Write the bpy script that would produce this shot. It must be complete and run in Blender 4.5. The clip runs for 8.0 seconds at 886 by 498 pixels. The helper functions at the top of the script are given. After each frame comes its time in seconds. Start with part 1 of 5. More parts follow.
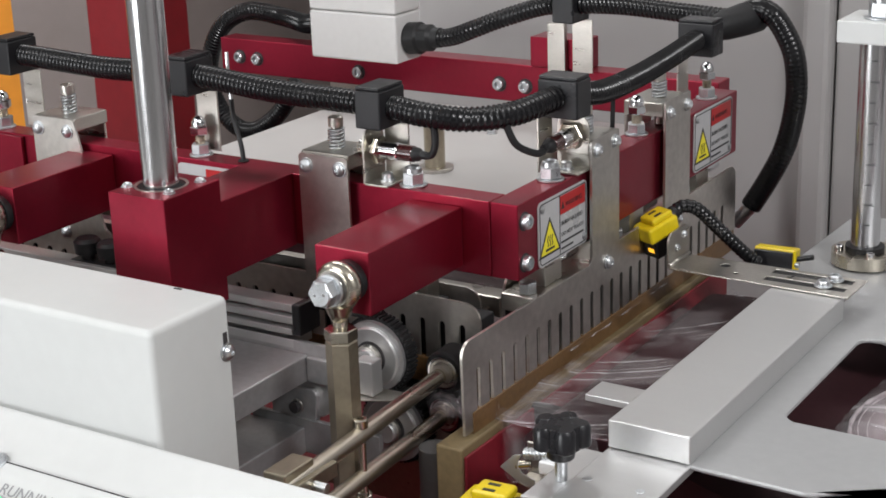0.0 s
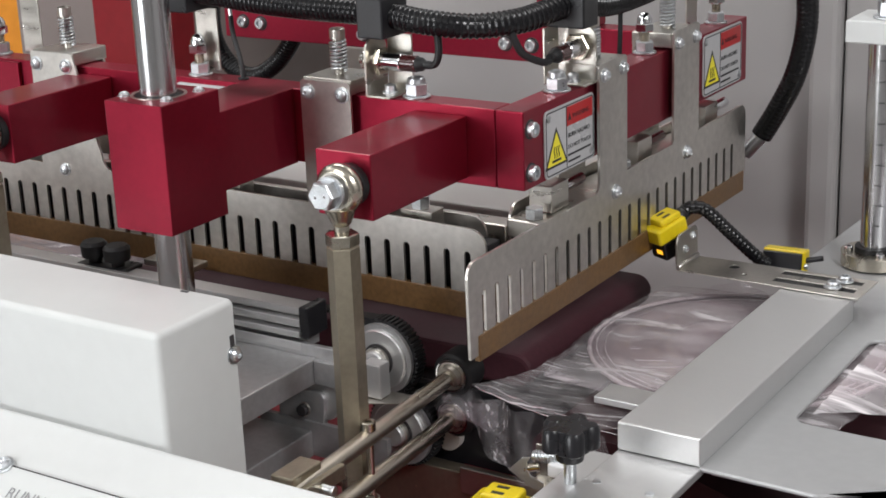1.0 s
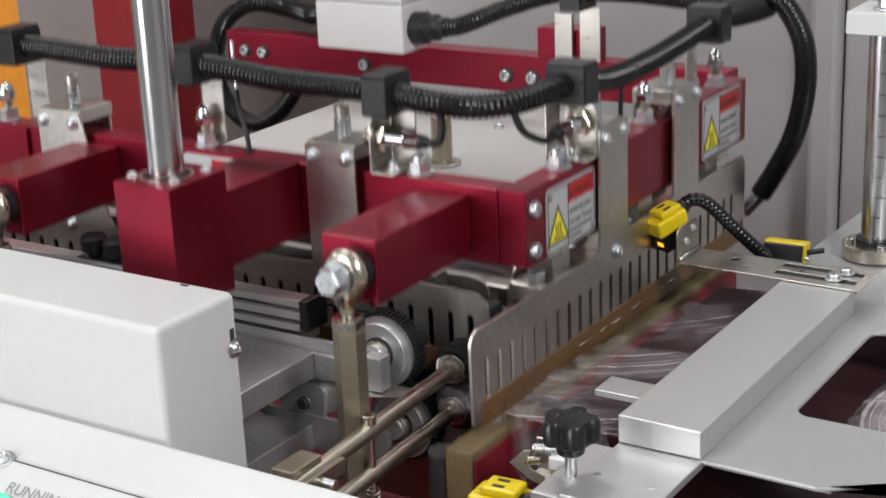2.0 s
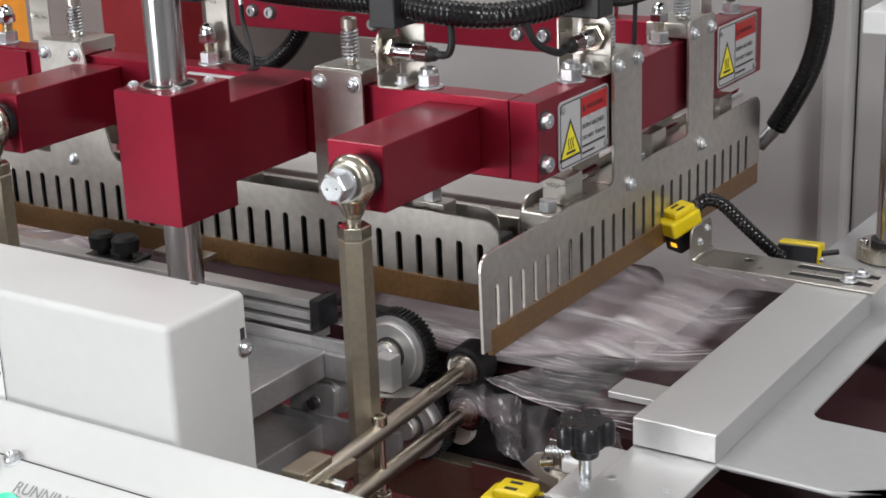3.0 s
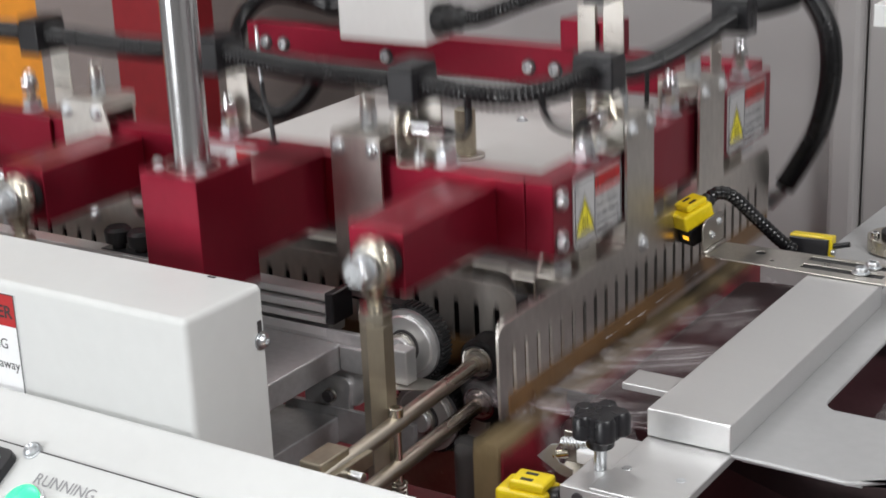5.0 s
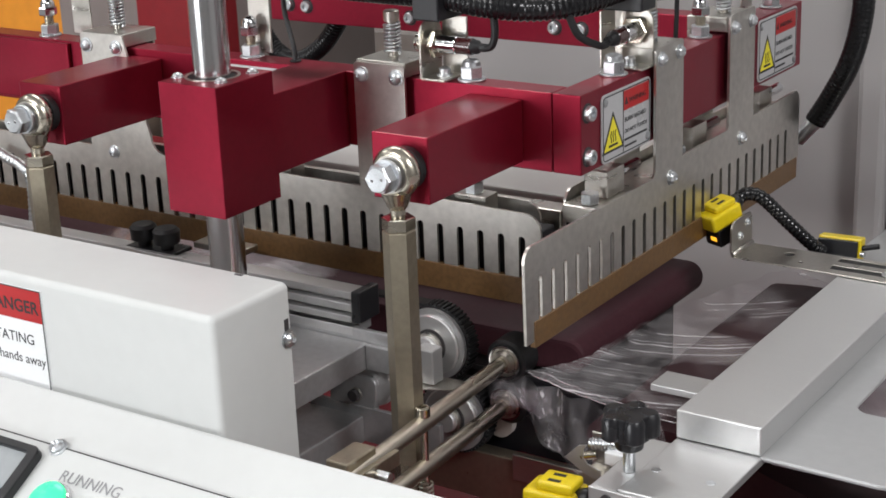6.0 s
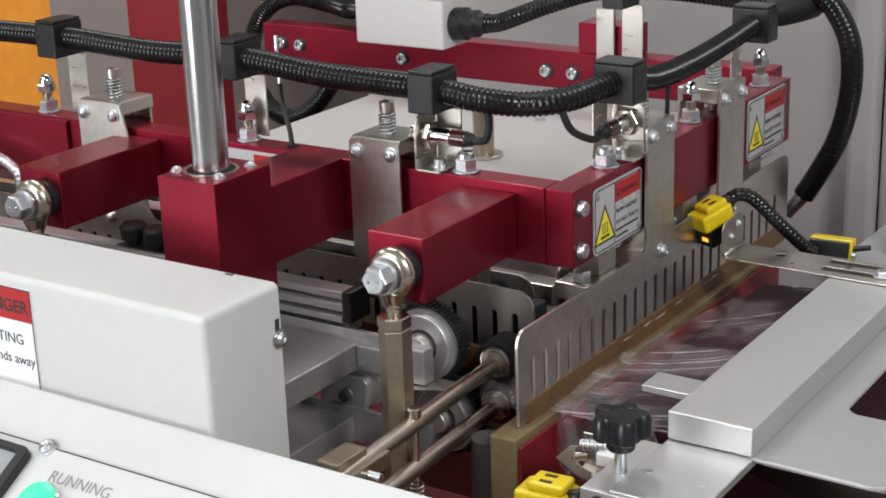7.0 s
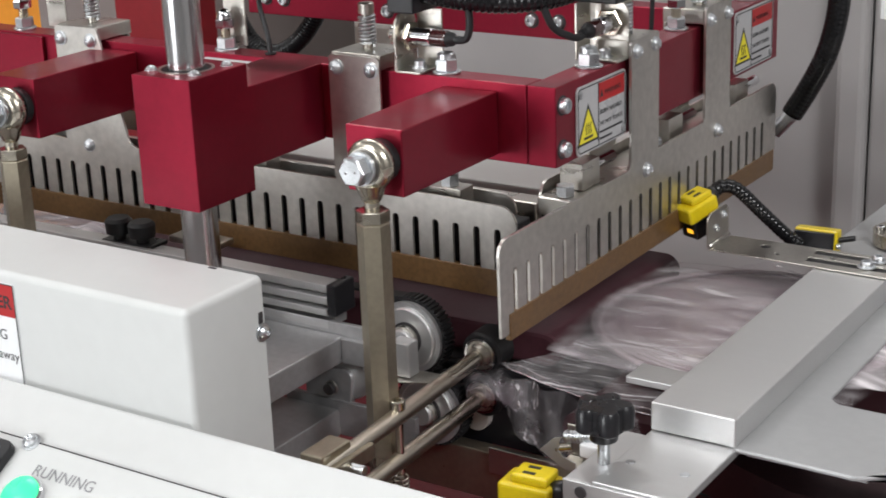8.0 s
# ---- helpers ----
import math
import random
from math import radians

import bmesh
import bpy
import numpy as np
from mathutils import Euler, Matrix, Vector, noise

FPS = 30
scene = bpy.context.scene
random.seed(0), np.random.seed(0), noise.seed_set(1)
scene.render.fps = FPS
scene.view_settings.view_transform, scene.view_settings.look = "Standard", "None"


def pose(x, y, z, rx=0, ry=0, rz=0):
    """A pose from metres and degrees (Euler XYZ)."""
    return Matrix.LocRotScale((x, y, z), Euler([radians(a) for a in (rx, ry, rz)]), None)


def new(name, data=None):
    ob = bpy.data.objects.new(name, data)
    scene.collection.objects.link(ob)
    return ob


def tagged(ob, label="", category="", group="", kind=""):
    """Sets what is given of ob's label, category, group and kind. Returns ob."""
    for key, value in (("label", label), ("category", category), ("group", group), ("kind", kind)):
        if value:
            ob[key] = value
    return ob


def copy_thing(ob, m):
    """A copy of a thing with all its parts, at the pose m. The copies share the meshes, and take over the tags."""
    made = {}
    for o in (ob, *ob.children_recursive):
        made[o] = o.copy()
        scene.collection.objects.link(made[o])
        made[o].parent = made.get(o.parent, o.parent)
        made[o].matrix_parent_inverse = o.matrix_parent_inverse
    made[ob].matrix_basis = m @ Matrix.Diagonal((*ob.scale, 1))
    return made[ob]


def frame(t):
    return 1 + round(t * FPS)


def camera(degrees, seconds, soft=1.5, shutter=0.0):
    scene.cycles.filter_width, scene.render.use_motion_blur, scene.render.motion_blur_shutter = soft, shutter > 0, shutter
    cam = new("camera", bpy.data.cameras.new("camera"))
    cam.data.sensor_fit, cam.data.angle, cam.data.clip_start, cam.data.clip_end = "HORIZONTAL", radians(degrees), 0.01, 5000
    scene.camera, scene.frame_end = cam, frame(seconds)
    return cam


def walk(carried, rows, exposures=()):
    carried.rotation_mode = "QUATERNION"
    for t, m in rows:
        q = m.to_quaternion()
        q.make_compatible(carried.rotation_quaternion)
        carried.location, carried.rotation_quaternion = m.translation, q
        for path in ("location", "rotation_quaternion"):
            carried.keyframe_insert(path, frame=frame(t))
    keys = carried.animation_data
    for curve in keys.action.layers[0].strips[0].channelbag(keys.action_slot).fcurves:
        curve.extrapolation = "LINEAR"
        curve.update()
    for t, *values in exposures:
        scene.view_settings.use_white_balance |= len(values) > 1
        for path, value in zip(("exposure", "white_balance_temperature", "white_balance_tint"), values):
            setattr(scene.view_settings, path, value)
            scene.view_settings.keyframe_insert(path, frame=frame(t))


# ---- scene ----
# Sealing level is z = 0; the hall floor lies 0.9 m below it.
cam = camera(31.02, 8.0, soft=1.7, shutter=0.5)
CAMERA_ROWS = [
    (0, 0.4978, -0.7888, 0.4401, 32.863, -18.248, -2.044),
    (0.5, 0.5000, -0.7871, 0.4388, 32.989, -18.001, -2.275),
    (1, 0.4953, -0.7855, 0.4371, 33.129, -18.085, -2.306),
    (2.5, 0.4941, -0.7813, 0.4362, 33.166, -18.389, -2.489),
    (3, 0.4849, -0.7781, 0.4345, 33.345, -18.409, -2.201),
    (3.5, 0.4854, -0.7807, 0.4352, 33.414, -18.576, -2.136),
    (4, 0.4875, -0.7823, 0.4346, 33.461, -18.646, -2.447),
    (4.5, 0.4871, -0.7879, 0.4360, 33.326, -18.558, -2.503),
    (6, 0.4754, -0.7871, 0.4328, 34.205, -18.498, -2.236),
    (6.5, 0.4801, -0.7840, 0.4341, 34.125, -18.485, -2.466),
    (7, 0.4730, -0.7858, 0.4319, 33.801, -18.500, -1.985),
    (7.5, 0.4724, -0.7861, 0.4303, 34.080, -18.536, -1.955),
    (8, 0.4794, -0.7827, 0.4305, 33.613, -18.698, -2.198),
]
walk(cam, [(t, pose(x, y, z, 90 + pitch, 0, yaw) @ pose(0, 0, 0, 0, 0, roll)) for t, x, y, z, yaw, pitch, roll in CAMERA_ROWS],
     exposures=[(0, 0.0), (8, 0.0)])

# ---- light ----
world = bpy.data.worlds.new("hall_air")
scene.world = world
world.use_nodes = True
world.node_tree.nodes["Background"].inputs["Color"].default_value = (0.95, 0.97, 1.0, 1)
world.node_tree.nodes["Background"].inputs["Strength"].default_value = 0.10


def hall_lamp(x, y, sx, sy, watts, colour=(0.985, 0.985, 1.0)):
    data = bpy.data.lights.new("ceiling_lamp", "AREA")
    data.shape, data.size, data.size_y, data.energy, data.color = "RECTANGLE", sx, sy, watts, colour
    lamp = new("ceiling_lamp", data)
    lamp.matrix_world = pose(x, y, 2.16)
    return lamp


LAMPS = [(-0.9, -2.1, 1.5, 0.6, 40), (2.6, -1.3, 1.3, 0.8, 117), (-1.2, 1.0, 1.3, 0.5, 16), (0.6, 1.3, 1.3, 0.5, 5), (-3.0, -0.4, 0.6, 1.3, 7)]
for lamp_row in LAMPS:
    hall_lamp(*lamp_row)

# Fill light in an unseen south window, added to brighten the front faces
WIN = (-2.9, -0.8, -0.45, 1.25)
fill_light = bpy.data.lights.new("added_window_light", "AREA")
fill_light.shape, fill_light.size, fill_light.size_y, fill_light.energy, fill_light.color = "RECTANGLE", WIN[1] - WIN[0] - 0.1, WIN[3] - WIN[2] - 0.1, 84, (0.97, 0.985, 1.0)
fill_lamp = new("added_window_light", fill_light)
fill_lamp.matrix_world = pose((WIN[0] + WIN[1]) / 2, -3.985, (WIN[2] + WIN[3]) / 2, 90, 0, 0)


# ---- materials ----
def material(name, colour, rough=0.5, metal=0.0, vary=0.08, scale=60.0, bump=0.0, bump_scale=400.0, stretch=(1, 1, 1),
             rough_vary=0.1, coat=0.0, glow=None, spec=0.5):
    mat = bpy.data.materials.new(name)
    mat.use_nodes = True
    nt = mat.node_tree
    b = nt.nodes["Principled BSDF"]
    b.inputs["Metallic"].default_value = metal
    b.inputs["Coat Weight"].default_value = coat
    b.inputs["Coat Roughness"].default_value = 0.15
    b.inputs["Specular IOR Level"].default_value = spec
    co = nt.nodes.new("ShaderNodeTexCoord")
    mp = nt.nodes.new("ShaderNodeMapping")
    mp.inputs["Scale"].default_value = stretch
    nt.links.new(co.outputs["Object"], mp.inputs["Vector"])
    coarse = nt.nodes.new("ShaderNodeTexNoise")
    coarse.inputs["Scale"].default_value = scale * 0.25
    coarse.inputs["Detail"].default_value = 5
    fine = nt.nodes.new("ShaderNodeTexNoise")
    fine.inputs["Scale"].default_value = scale * 4
    fine.inputs["Detail"].default_value = 3
    for n in (coarse, fine):
        nt.links.new(mp.outputs["Vector"], n.inputs["Vector"])
    mix = nt.nodes.new("ShaderNodeMath")
    mix.operation = "ADD"
    nt.links.new(coarse.outputs["Fac"], mix.inputs[0])
    nt.links.new(fine.outputs["Fac"], mix.inputs[1])
    half = nt.nodes.new("ShaderNodeMath")
    half.operation = "MULTIPLY"
    half.inputs[1].default_value = 0.5
    nt.links.new(mix.outputs[0], half.inputs[0])
    ramp = nt.nodes.new("ShaderNodeValToRGB")
    c0 = [max(0, c * (1 - vary * 1.6)) for c in colour]
    c1 = [min(1, c * (1 + vary * 1.6)) for c in colour]
    ramp.color_ramp.elements[0].position, ramp.color_ramp.elements[0].color = 0.3, (*c0, 1)
    ramp.color_ramp.elements[1].position, ramp.color_ramp.elements[1].color = 0.7, (*c1, 1)
    nt.links.new(half.outputs[0], ramp.inputs["Fac"])
    nt.links.new(ramp.outputs["Color"], b.inputs["Base Color"])
    rr = nt.nodes.new("ShaderNodeMapRange")
    rr.inputs["From Min"].default_value, rr.inputs["From Max"].default_value = 0.3, 0.7
    rr.inputs["To Min"].default_value, rr.inputs["To Max"].default_value = max(0.02, rough - rough_vary), min(1, rough + rough_vary)
    nt.links.new(coarse.outputs["Fac"], rr.inputs["Value"])
    nt.links.new(rr.outputs["Result"], b.inputs["Roughness"])
    if bump:
        grain = nt.nodes.new("ShaderNodeTexNoise")
        grain.inputs["Scale"].default_value = bump_scale
        grain.inputs["Detail"].default_value = 4
        nt.links.new(mp.outputs["Vector"], grain.inputs["Vector"])
        bp = nt.nodes.new("ShaderNodeBump")
        bp.inputs["Strength"].default_value = bump
        bp.inputs["Distance"].default_value = 0.0004
        nt.links.new(grain.outputs["Fac"], bp.inputs["Height"])
        nt.links.new(bp.outputs["Normal"], b.inputs["Normal"])
    if glow:
        b.inputs["Emission Color"].default_value = (*glow[0], 1)
        b.inputs["Emission Strength"].default_value = glow[1]
    return mat


RED = material("red_anodised", (0.27, 0.013, 0.034), 0.42, 0.88, 0.05, 50, 0.06, 1600, coat=0.28)
RED_PAINT = material("red_gloss_paint", (0.22, 0.011, 0.016), 0.35, 0.0, 0.08, 12, 0.05, 300)
DARK_RED = material("dark_red_paint", (0.16, 0.008, 0.016), 0.5, 0.0, 0.12, 40, 0.1, 800)
STEEL = material("brushed_steel", (0.58, 0.555, 0.51), 0.33, 1.0, 0.07, 90, 0.12, 700, stretch=(1, 1, 6), rough_vary=0.08)
PLATE = material("rolled_steel_plate", (0.60, 0.575, 0.54), 0.40, 1.0, 0.10, 40, 0.08, 900, rough_vary=0.08)
NICKEL = material("nickel_plate", (0.55, 0.51, 0.43), 0.24, 1.0, 0.08, 80, 0.03, 600)
SHAFT = material("ground_steel_shaft", (0.44, 0.40, 0.34), 0.30, 1.0, 0.08, 80, 0.05, 900, stretch=(1, 0.2, 1))
CHROME = material("polished_chrome", (0.72, 0.72, 0.74), 0.10, 1.0, 0.03, 60, rough_vary=0.04)
ZINC = material("zinc_plated_steel", (0.60, 0.62, 0.64), 0.36, 1.0, 0.14, 260, 0.25, 900)
GUARD = material("dull_grey_steel", (0.50, 0.50, 0.505), 0.38, 0.75, 0.08, 50, 0.08, 900)
BRONZE = material("khaki_passivated_steel", (0.42, 0.375, 0.29), 0.34, 0.9, 0.08, 60, 0.05, 700)
ALU = material("satin_aluminium", (0.60, 0.60, 0.598), 0.42, 0.8, 0.02, 90, 0.10, 1500, stretch=(1, 8, 1), rough_vary=0.03)
TABLE = material("silver_painted_sheet", (0.385, 0.388, 0.392), 0.42, 0.35, 0.03, 30, 0.05, 2500)
WHITE = material("white_powder_coat", (0.585, 0.595, 0.588), 0.42, 0.0, 0.015, 20, 0.10, 1400, rough_vary=0.06)
ENCLOSURE = material("pale_grey_sheet", (0.415, 0.402, 0.398), 0.5, 0.0, 0.03, 3, 0.05, 200)
GREYWALL = material("light_grey_panel", (0.45, 0.435, 0.425), 0.55, 0.0, 0.04, 4, 0.05, 200)
COLUMN = material("ground_bright_column", (0.66, 0.66, 0.67), 0.20, 1.0, 0.05, 120, 0.04, 700, stretch=(1, 1, 0.05), rough_vary=0.05)
RUBBER = material("black_rubber", (0.011, 0.011, 0.012), 0.5, 0.0, 0.2, 120, 0.2, 900, spec=0.35)
PLASTIC = material("black_plastic", (0.014, 0.014, 0.016), 0.34, 0.0, 0.15, 150, 0.08, 1200, spec=0.4)
CONDUIT = material("glossy_black_conduit", (0.008, 0.008, 0.009), 0.24, 0.0, 0.15, 150, rough_vary=0.05, spec=0.35)
TAPE = material("brown_glass_cloth_tape", (0.125, 0.068, 0.027), 0.40, 0.0, 0.22, 70, 0.25, 1500)
INFEED_BELT = material("dark_infeed_belt", (0.038, 0.013, 0.016), 0.55, 0.0, 0.14, 60, 0.12, 900, spec=0.25)
BELT = material("maroon_belt", (0.050, 0.015, 0.021), 0.65, 0.0, 0.12, 60, 0.25, 1800, spec=0.22)
# Black standing in for the shade behind the clamp plates.
SLOT_DARK = material("slot_shade_black", (0.012, 0.011, 0.012), 0.7, 0.0, 0.2, 60, 0.2, 600)
JAW_TAPE = material("khaki_jaw_tape", (0.18, 0.135, 0.07), 0.42, 0.15, 0.15, 60, 0.2, 900)
NYLON_GREY = material("dark_grey_nylon", (0.10, 0.098, 0.098), 0.5, 0.0, 0.08, 60)
LEMON = material("lemon_print", (0.78, 0.68, 0.03), 0.4, 0.0, 0.03, 60)
CABINET = material("beige_paint", (0.27, 0.225, 0.213), 0.6, 0.0, 0.05, 6)
YELLOW = material("yellow_plastic", (0.75, 0.57, 0.012), 0.35, 0.0, 0.05, 80)
LABEL = material("silver_label", (0.49, 0.49, 0.50), 0.35, 0.2, 0.03, 80)
LABEL_WHITE = material("white_label", (0.78, 0.79, 0.80), 0.35, 0.0, 0.02, 60)
LABEL_RED = material("red_print", (0.40, 0.010, 0.012), 0.4, 0.0, 0.06, 120)
PRINT = material("black_print", (0.02, 0.02, 0.022), 0.5, 0.0, 0.1, 100)
BOX_GREY = material("light_grey_plastic", (0.62, 0.61, 0.60), 0.5, 0.0, 0.02, 40, 0.1, 900)
ORANGE = material("orange_panel", (0.85, 0.32, 0.03), 0.45, 0.0, 0.08, 8)
HALL = material("hall_wall_paint", (0.24, 0.235, 0.23), 0.7, 0.0, 0.05, 3)
FLOOR = material("grey_floor", (0.20, 0.195, 0.19), 0.5, 0.0, 0.1, 6, 0.1, 60)
CEILING = material("white_ceiling", (0.75, 0.75, 0.74), 0.8, 0.0, 0.03, 5)
# Dark paint, also used for the shade in holes, beds and the well.
DARK = material("dark_paint_and_shade", (0.035, 0.032, 0.034), 0.6, 0.0, 0.15, 30)
CREAM = material("cream_nylon", (0.62, 0.60, 0.55), 0.45, 0.0, 0.05, 60)
LAMP_GLASS = material("lamp_diffuser", (0.8, 0.8, 0.8), 0.5, glow=((1, 0.97, 0.93), 3.0))
LED_AMBER = material("amber_light", (0.5, 0.2, 0.02), 0.3, glow=((1.0, 0.50, 0.03), 1.3))
LED_GREEN = material("green_light", (0.05, 0.5, 0.25), 0.25, glow=((0.03, 0.85, 0.32), 0.9))
SENSOR_RED = material("red_lens", (0.045, 0.012, 0.012), 0.15, 0.0, 0.1, 100, coat=0.6)


def film_material(name, tint, haze, streak, crease, centre=None, stripe=(1, 1, 1), rough=0.12, metal=0.3, band=(0.57, 0.66), folds=46):
    """Thin clear wrap: see-through, with a faint milky haze and crease glints painted as white streaks, fanned out from
    a centre if there is one.
    """
    mat = bpy.data.materials.new(name)
    mat.use_nodes = True
    nt = mat.node_tree
    for n in list(nt.nodes):
        nt.nodes.remove(n)
    link = nt.links.new
    out = nt.nodes.new("ShaderNodeOutputMaterial")
    clear = nt.nodes.new("ShaderNodeBsdfTransparent")
    clear.inputs["Color"].default_value = (*tint, 1)
    shine = nt.nodes.new("ShaderNodeBsdfPrincipled")
    shine.inputs["Base Color"].default_value = (0.86, 0.82, 0.84, 1)
    shine.inputs["Roughness"].default_value = rough
    shine.inputs["Metallic"].default_value = metal
    co = nt.nodes.new("ShaderNodeTexCoord")
    mp = nt.nodes.new("ShaderNodeMapping")
    mp.inputs["Scale"].default_value = stripe
    if centre:
        mp.inputs["Location"].default_value = (-centre[0], -centre[1], 0)
    link(co.outputs["Object"], mp.inputs["Vector"])
    cloud = nt.nodes.new("ShaderNodeTexNoise")
    cloud.inputs["Scale"].default_value, cloud.inputs["Detail"].default_value, cloud.inputs["Distortion"].default_value = 22, 5, 0.6
    link(mp.outputs["Vector"], cloud.inputs["Vector"])
    fold = nt.nodes.new("ShaderNodeTexNoise")
    fold.inputs["Detail"].default_value = 3
    if centre:
        fan = nt.nodes.new("ShaderNodeTexGradient")
        fan.gradient_type = "RADIAL"
        link(mp.outputs["Vector"], fan.inputs["Vector"])
        warp = nt.nodes.new("ShaderNodeMath")
        warp.operation, warp.inputs[1].default_value = "MULTIPLY", 0.0010
        link(cloud.outputs["Fac"], warp.inputs[0])
        add = nt.nodes.new("ShaderNodeMath")
        add.operation = "ADD"
        link(fan.outputs["Fac"], add.inputs[0])
        link(warp.outputs[0], add.inputs[1])
        fold.noise_dimensions = "1D"
        fold.inputs["Scale"].default_value = 640
        fold.inputs["Detail"].default_value = 6
        link(add.outputs[0], fold.inputs["W"])
    else:
        fold.inputs["Scale"].default_value, fold.inputs["Distortion"].default_value = folds, 1.2
        link(mp.outputs["Vector"], fold.inputs["Vector"])
    line = nt.nodes.new("ShaderNodeMapRange")
    line.inputs["From Min"].default_value, line.inputs["From Max"].default_value = band
    line.inputs["To Min"].default_value, line.inputs["To Max"].default_value = 0.0, streak
    link(fold.outputs["Fac"], line.inputs["Value"])
    milk = nt.nodes.new("ShaderNodeMapRange")
    milk.inputs["From Min"].default_value, milk.inputs["From Max"].default_value = 0.38, 0.72
    milk.inputs["To Min"].default_value, milk.inputs["To Max"].default_value = haze[0], haze[1]
    link(cloud.outputs["Fac"], milk.inputs["Value"])
    both = nt.nodes.new("ShaderNodeMath")
    both.operation, both.use_clamp = "ADD", True
    patch = nt.nodes.new("ShaderNodeMapRange")
    patch.inputs["From Min"].default_value, patch.inputs["From Max"].default_value = 0.42, 0.60
    link(cloud.outputs["Fac"], patch.inputs["Value"])
    broken = nt.nodes.new("ShaderNodeMath")
    broken.operation = "MULTIPLY"
    link(line.outputs["Result"], broken.inputs[0])
    link(patch.outputs["Result"], broken.inputs[1])
    link(broken.outputs[0], both.inputs[0])
    link(milk.outputs["Result"], both.inputs[1])
    bp = nt.nodes.new("ShaderNodeBump")
    bp.inputs["Strength"].default_value, bp.inputs["Distance"].default_value = crease, 0.003
    link(fold.outputs["Fac"], bp.inputs["Height"])
    link(bp.outputs["Normal"], shine.inputs["Normal"])
    mix = nt.nodes.new("ShaderNodeMixShader")
    link(both.outputs[0], mix.inputs["Fac"])
    link(clear.outputs["BSDF"], mix.inputs[1])
    link(shine.outputs["BSDF"], mix.inputs[2])
    link(mix.outputs["Shader"], out.inputs["Surface"])
    return mat


FILM = film_material("clear_film", (0.90, 0.86, 0.89), (0.02, 0.15), 0.42, 0.12, stripe=(2.2, 2.2, 0.35), metal=0.1, rough=0.22, folds=95, band=(0.58, 0.70))
FILM_TIGHT = film_material("stretched_film", (0.95, 0.92, 0.94), (0.02, 0.22), 0.62, 0.16, centre=(-0.30, -0.125), rough=0.25, metal=0.1, band=(0.53, 0.76))
FILM_PACK = film_material("package_film", (0.96, 0.93, 0.94), (0.08, 0.44), 0.50, 0.30, stripe=(0.35, 1.8, 1), band=(0.52, 0.70), rough=0.2, metal=0.1)


# ---- mesh helpers ----
def shift(bm, v):
    bmesh.ops.translate(bm, vec=v, verts=bm.verts)
    return bm


def thing(name, at, label, category, group="", kind=""):
    ob = new(name)
    ob.location = at
    ob.empty_display_size = 0.02
    return tagged(ob, label, category, group, kind)


def world_at(ob):
    v = Vector((0, 0, 0))
    while ob:
        v += ob.location
        ob = ob.parent
    return v


def part(name, bm, mat, parent=None, label=""):
    """Links a bmesh, written in the place's own coordinates, as one mesh object."""
    base = world_at(parent) if parent else Vector((0, 0, 0))
    if isinstance(bm, bpy.types.Mesh):
        me = bm
        me.transform(Matrix.Translation(-base))
        me.name = name
    else:
        shift(bm, -base)
        bmesh.ops.recalc_face_normals(bm, faces=bm.faces)
        for e in bm.edges:
            if len(e.link_faces) == 2 and e.calc_face_angle(0) > 0.6:
                e.smooth = False
        me = bpy.data.meshes.new(name)
        bm.to_mesh(me)
        bm.free()
    me.materials.clear()
    me.materials.append(mat)
    ob = new(name, me)
    ob.parent = parent
    if label:
        ob["label"] = label
    return ob


def lone(name, bm, mat, label, category, group="", kind=""):
    return tagged(part(name, bm, mat), label, category, group, kind)


def box(x0, x1, y0, y1, z0, z1, bevel=0.0006, seg=2, bm=None):
    own = bmesh.new()
    bmesh.ops.create_cube(own, size=1)
    for v in own.verts:
        v.co = Vector((x0 + (v.co.x + 0.5) * (x1 - x0), y0 + (v.co.y + 0.5) * (y1 - y0), z0 + (v.co.z + 0.5) * (z1 - z0)))
    if bevel:
        bmesh.ops.bevel(own, geom=own.edges[:], offset=bevel, segments=seg, profile=0.5, affect="EDGES", clamp_overlap=True)
    return join(bm, own)


def join(bm, own):
    if bm is None:
        return own
    me = bpy.data.meshes.new("tmp")
    own.to_mesh(me)
    own.free()
    bm.from_mesh(me)
    bpy.data.meshes.remove(me)
    return bm


def aim(p0, p1):
    d = Vector(p1) - Vector(p0)
    return Matrix.Translation(p0) @ d.to_track_quat("Z", "Y").to_matrix().to_4x4(), d.length


def lathe(p0, p1, profile, seg=20, bm=None, smooth=True):
    """Turned shape: profile rows (distance from p0 towards p1 as metres, radius)."""
    own = bmesh.new()
    m, _ = aim(p0, p1)
    rings = []
    for d, r in profile:
        rings.append([own.verts.new(m @ Vector((r * math.cos(2 * math.pi * i / seg), r * math.sin(2 * math.pi * i / seg), d))) for i in range(seg)])
    for a, b in zip(rings, rings[1:]):
        for i in range(seg):
            own.faces.new((a[i], a[(i + 1) % seg], b[(i + 1) % seg], b[i])).smooth = smooth
    own.faces.new(rings[0][::-1])
    own.faces.new(rings[-1])
    return join(bm, own)


def rod(p0, p1, r, seg=20, bm=None, edge=0.0004, smooth=True):
    n = (Vector(p1) - Vector(p0)).length
    e = min(edge, r * 0.4, n * 0.4)
    return lathe(p0, p1, [(0, r - e), (e, r), (n - e, r), (n, r - e)], seg, bm, smooth)


def hexagon(p0, p1, flats, bm=None):
    return rod(p0, p1, flats / math.sqrt(3), 6, bm, edge=0.0007, smooth=False)


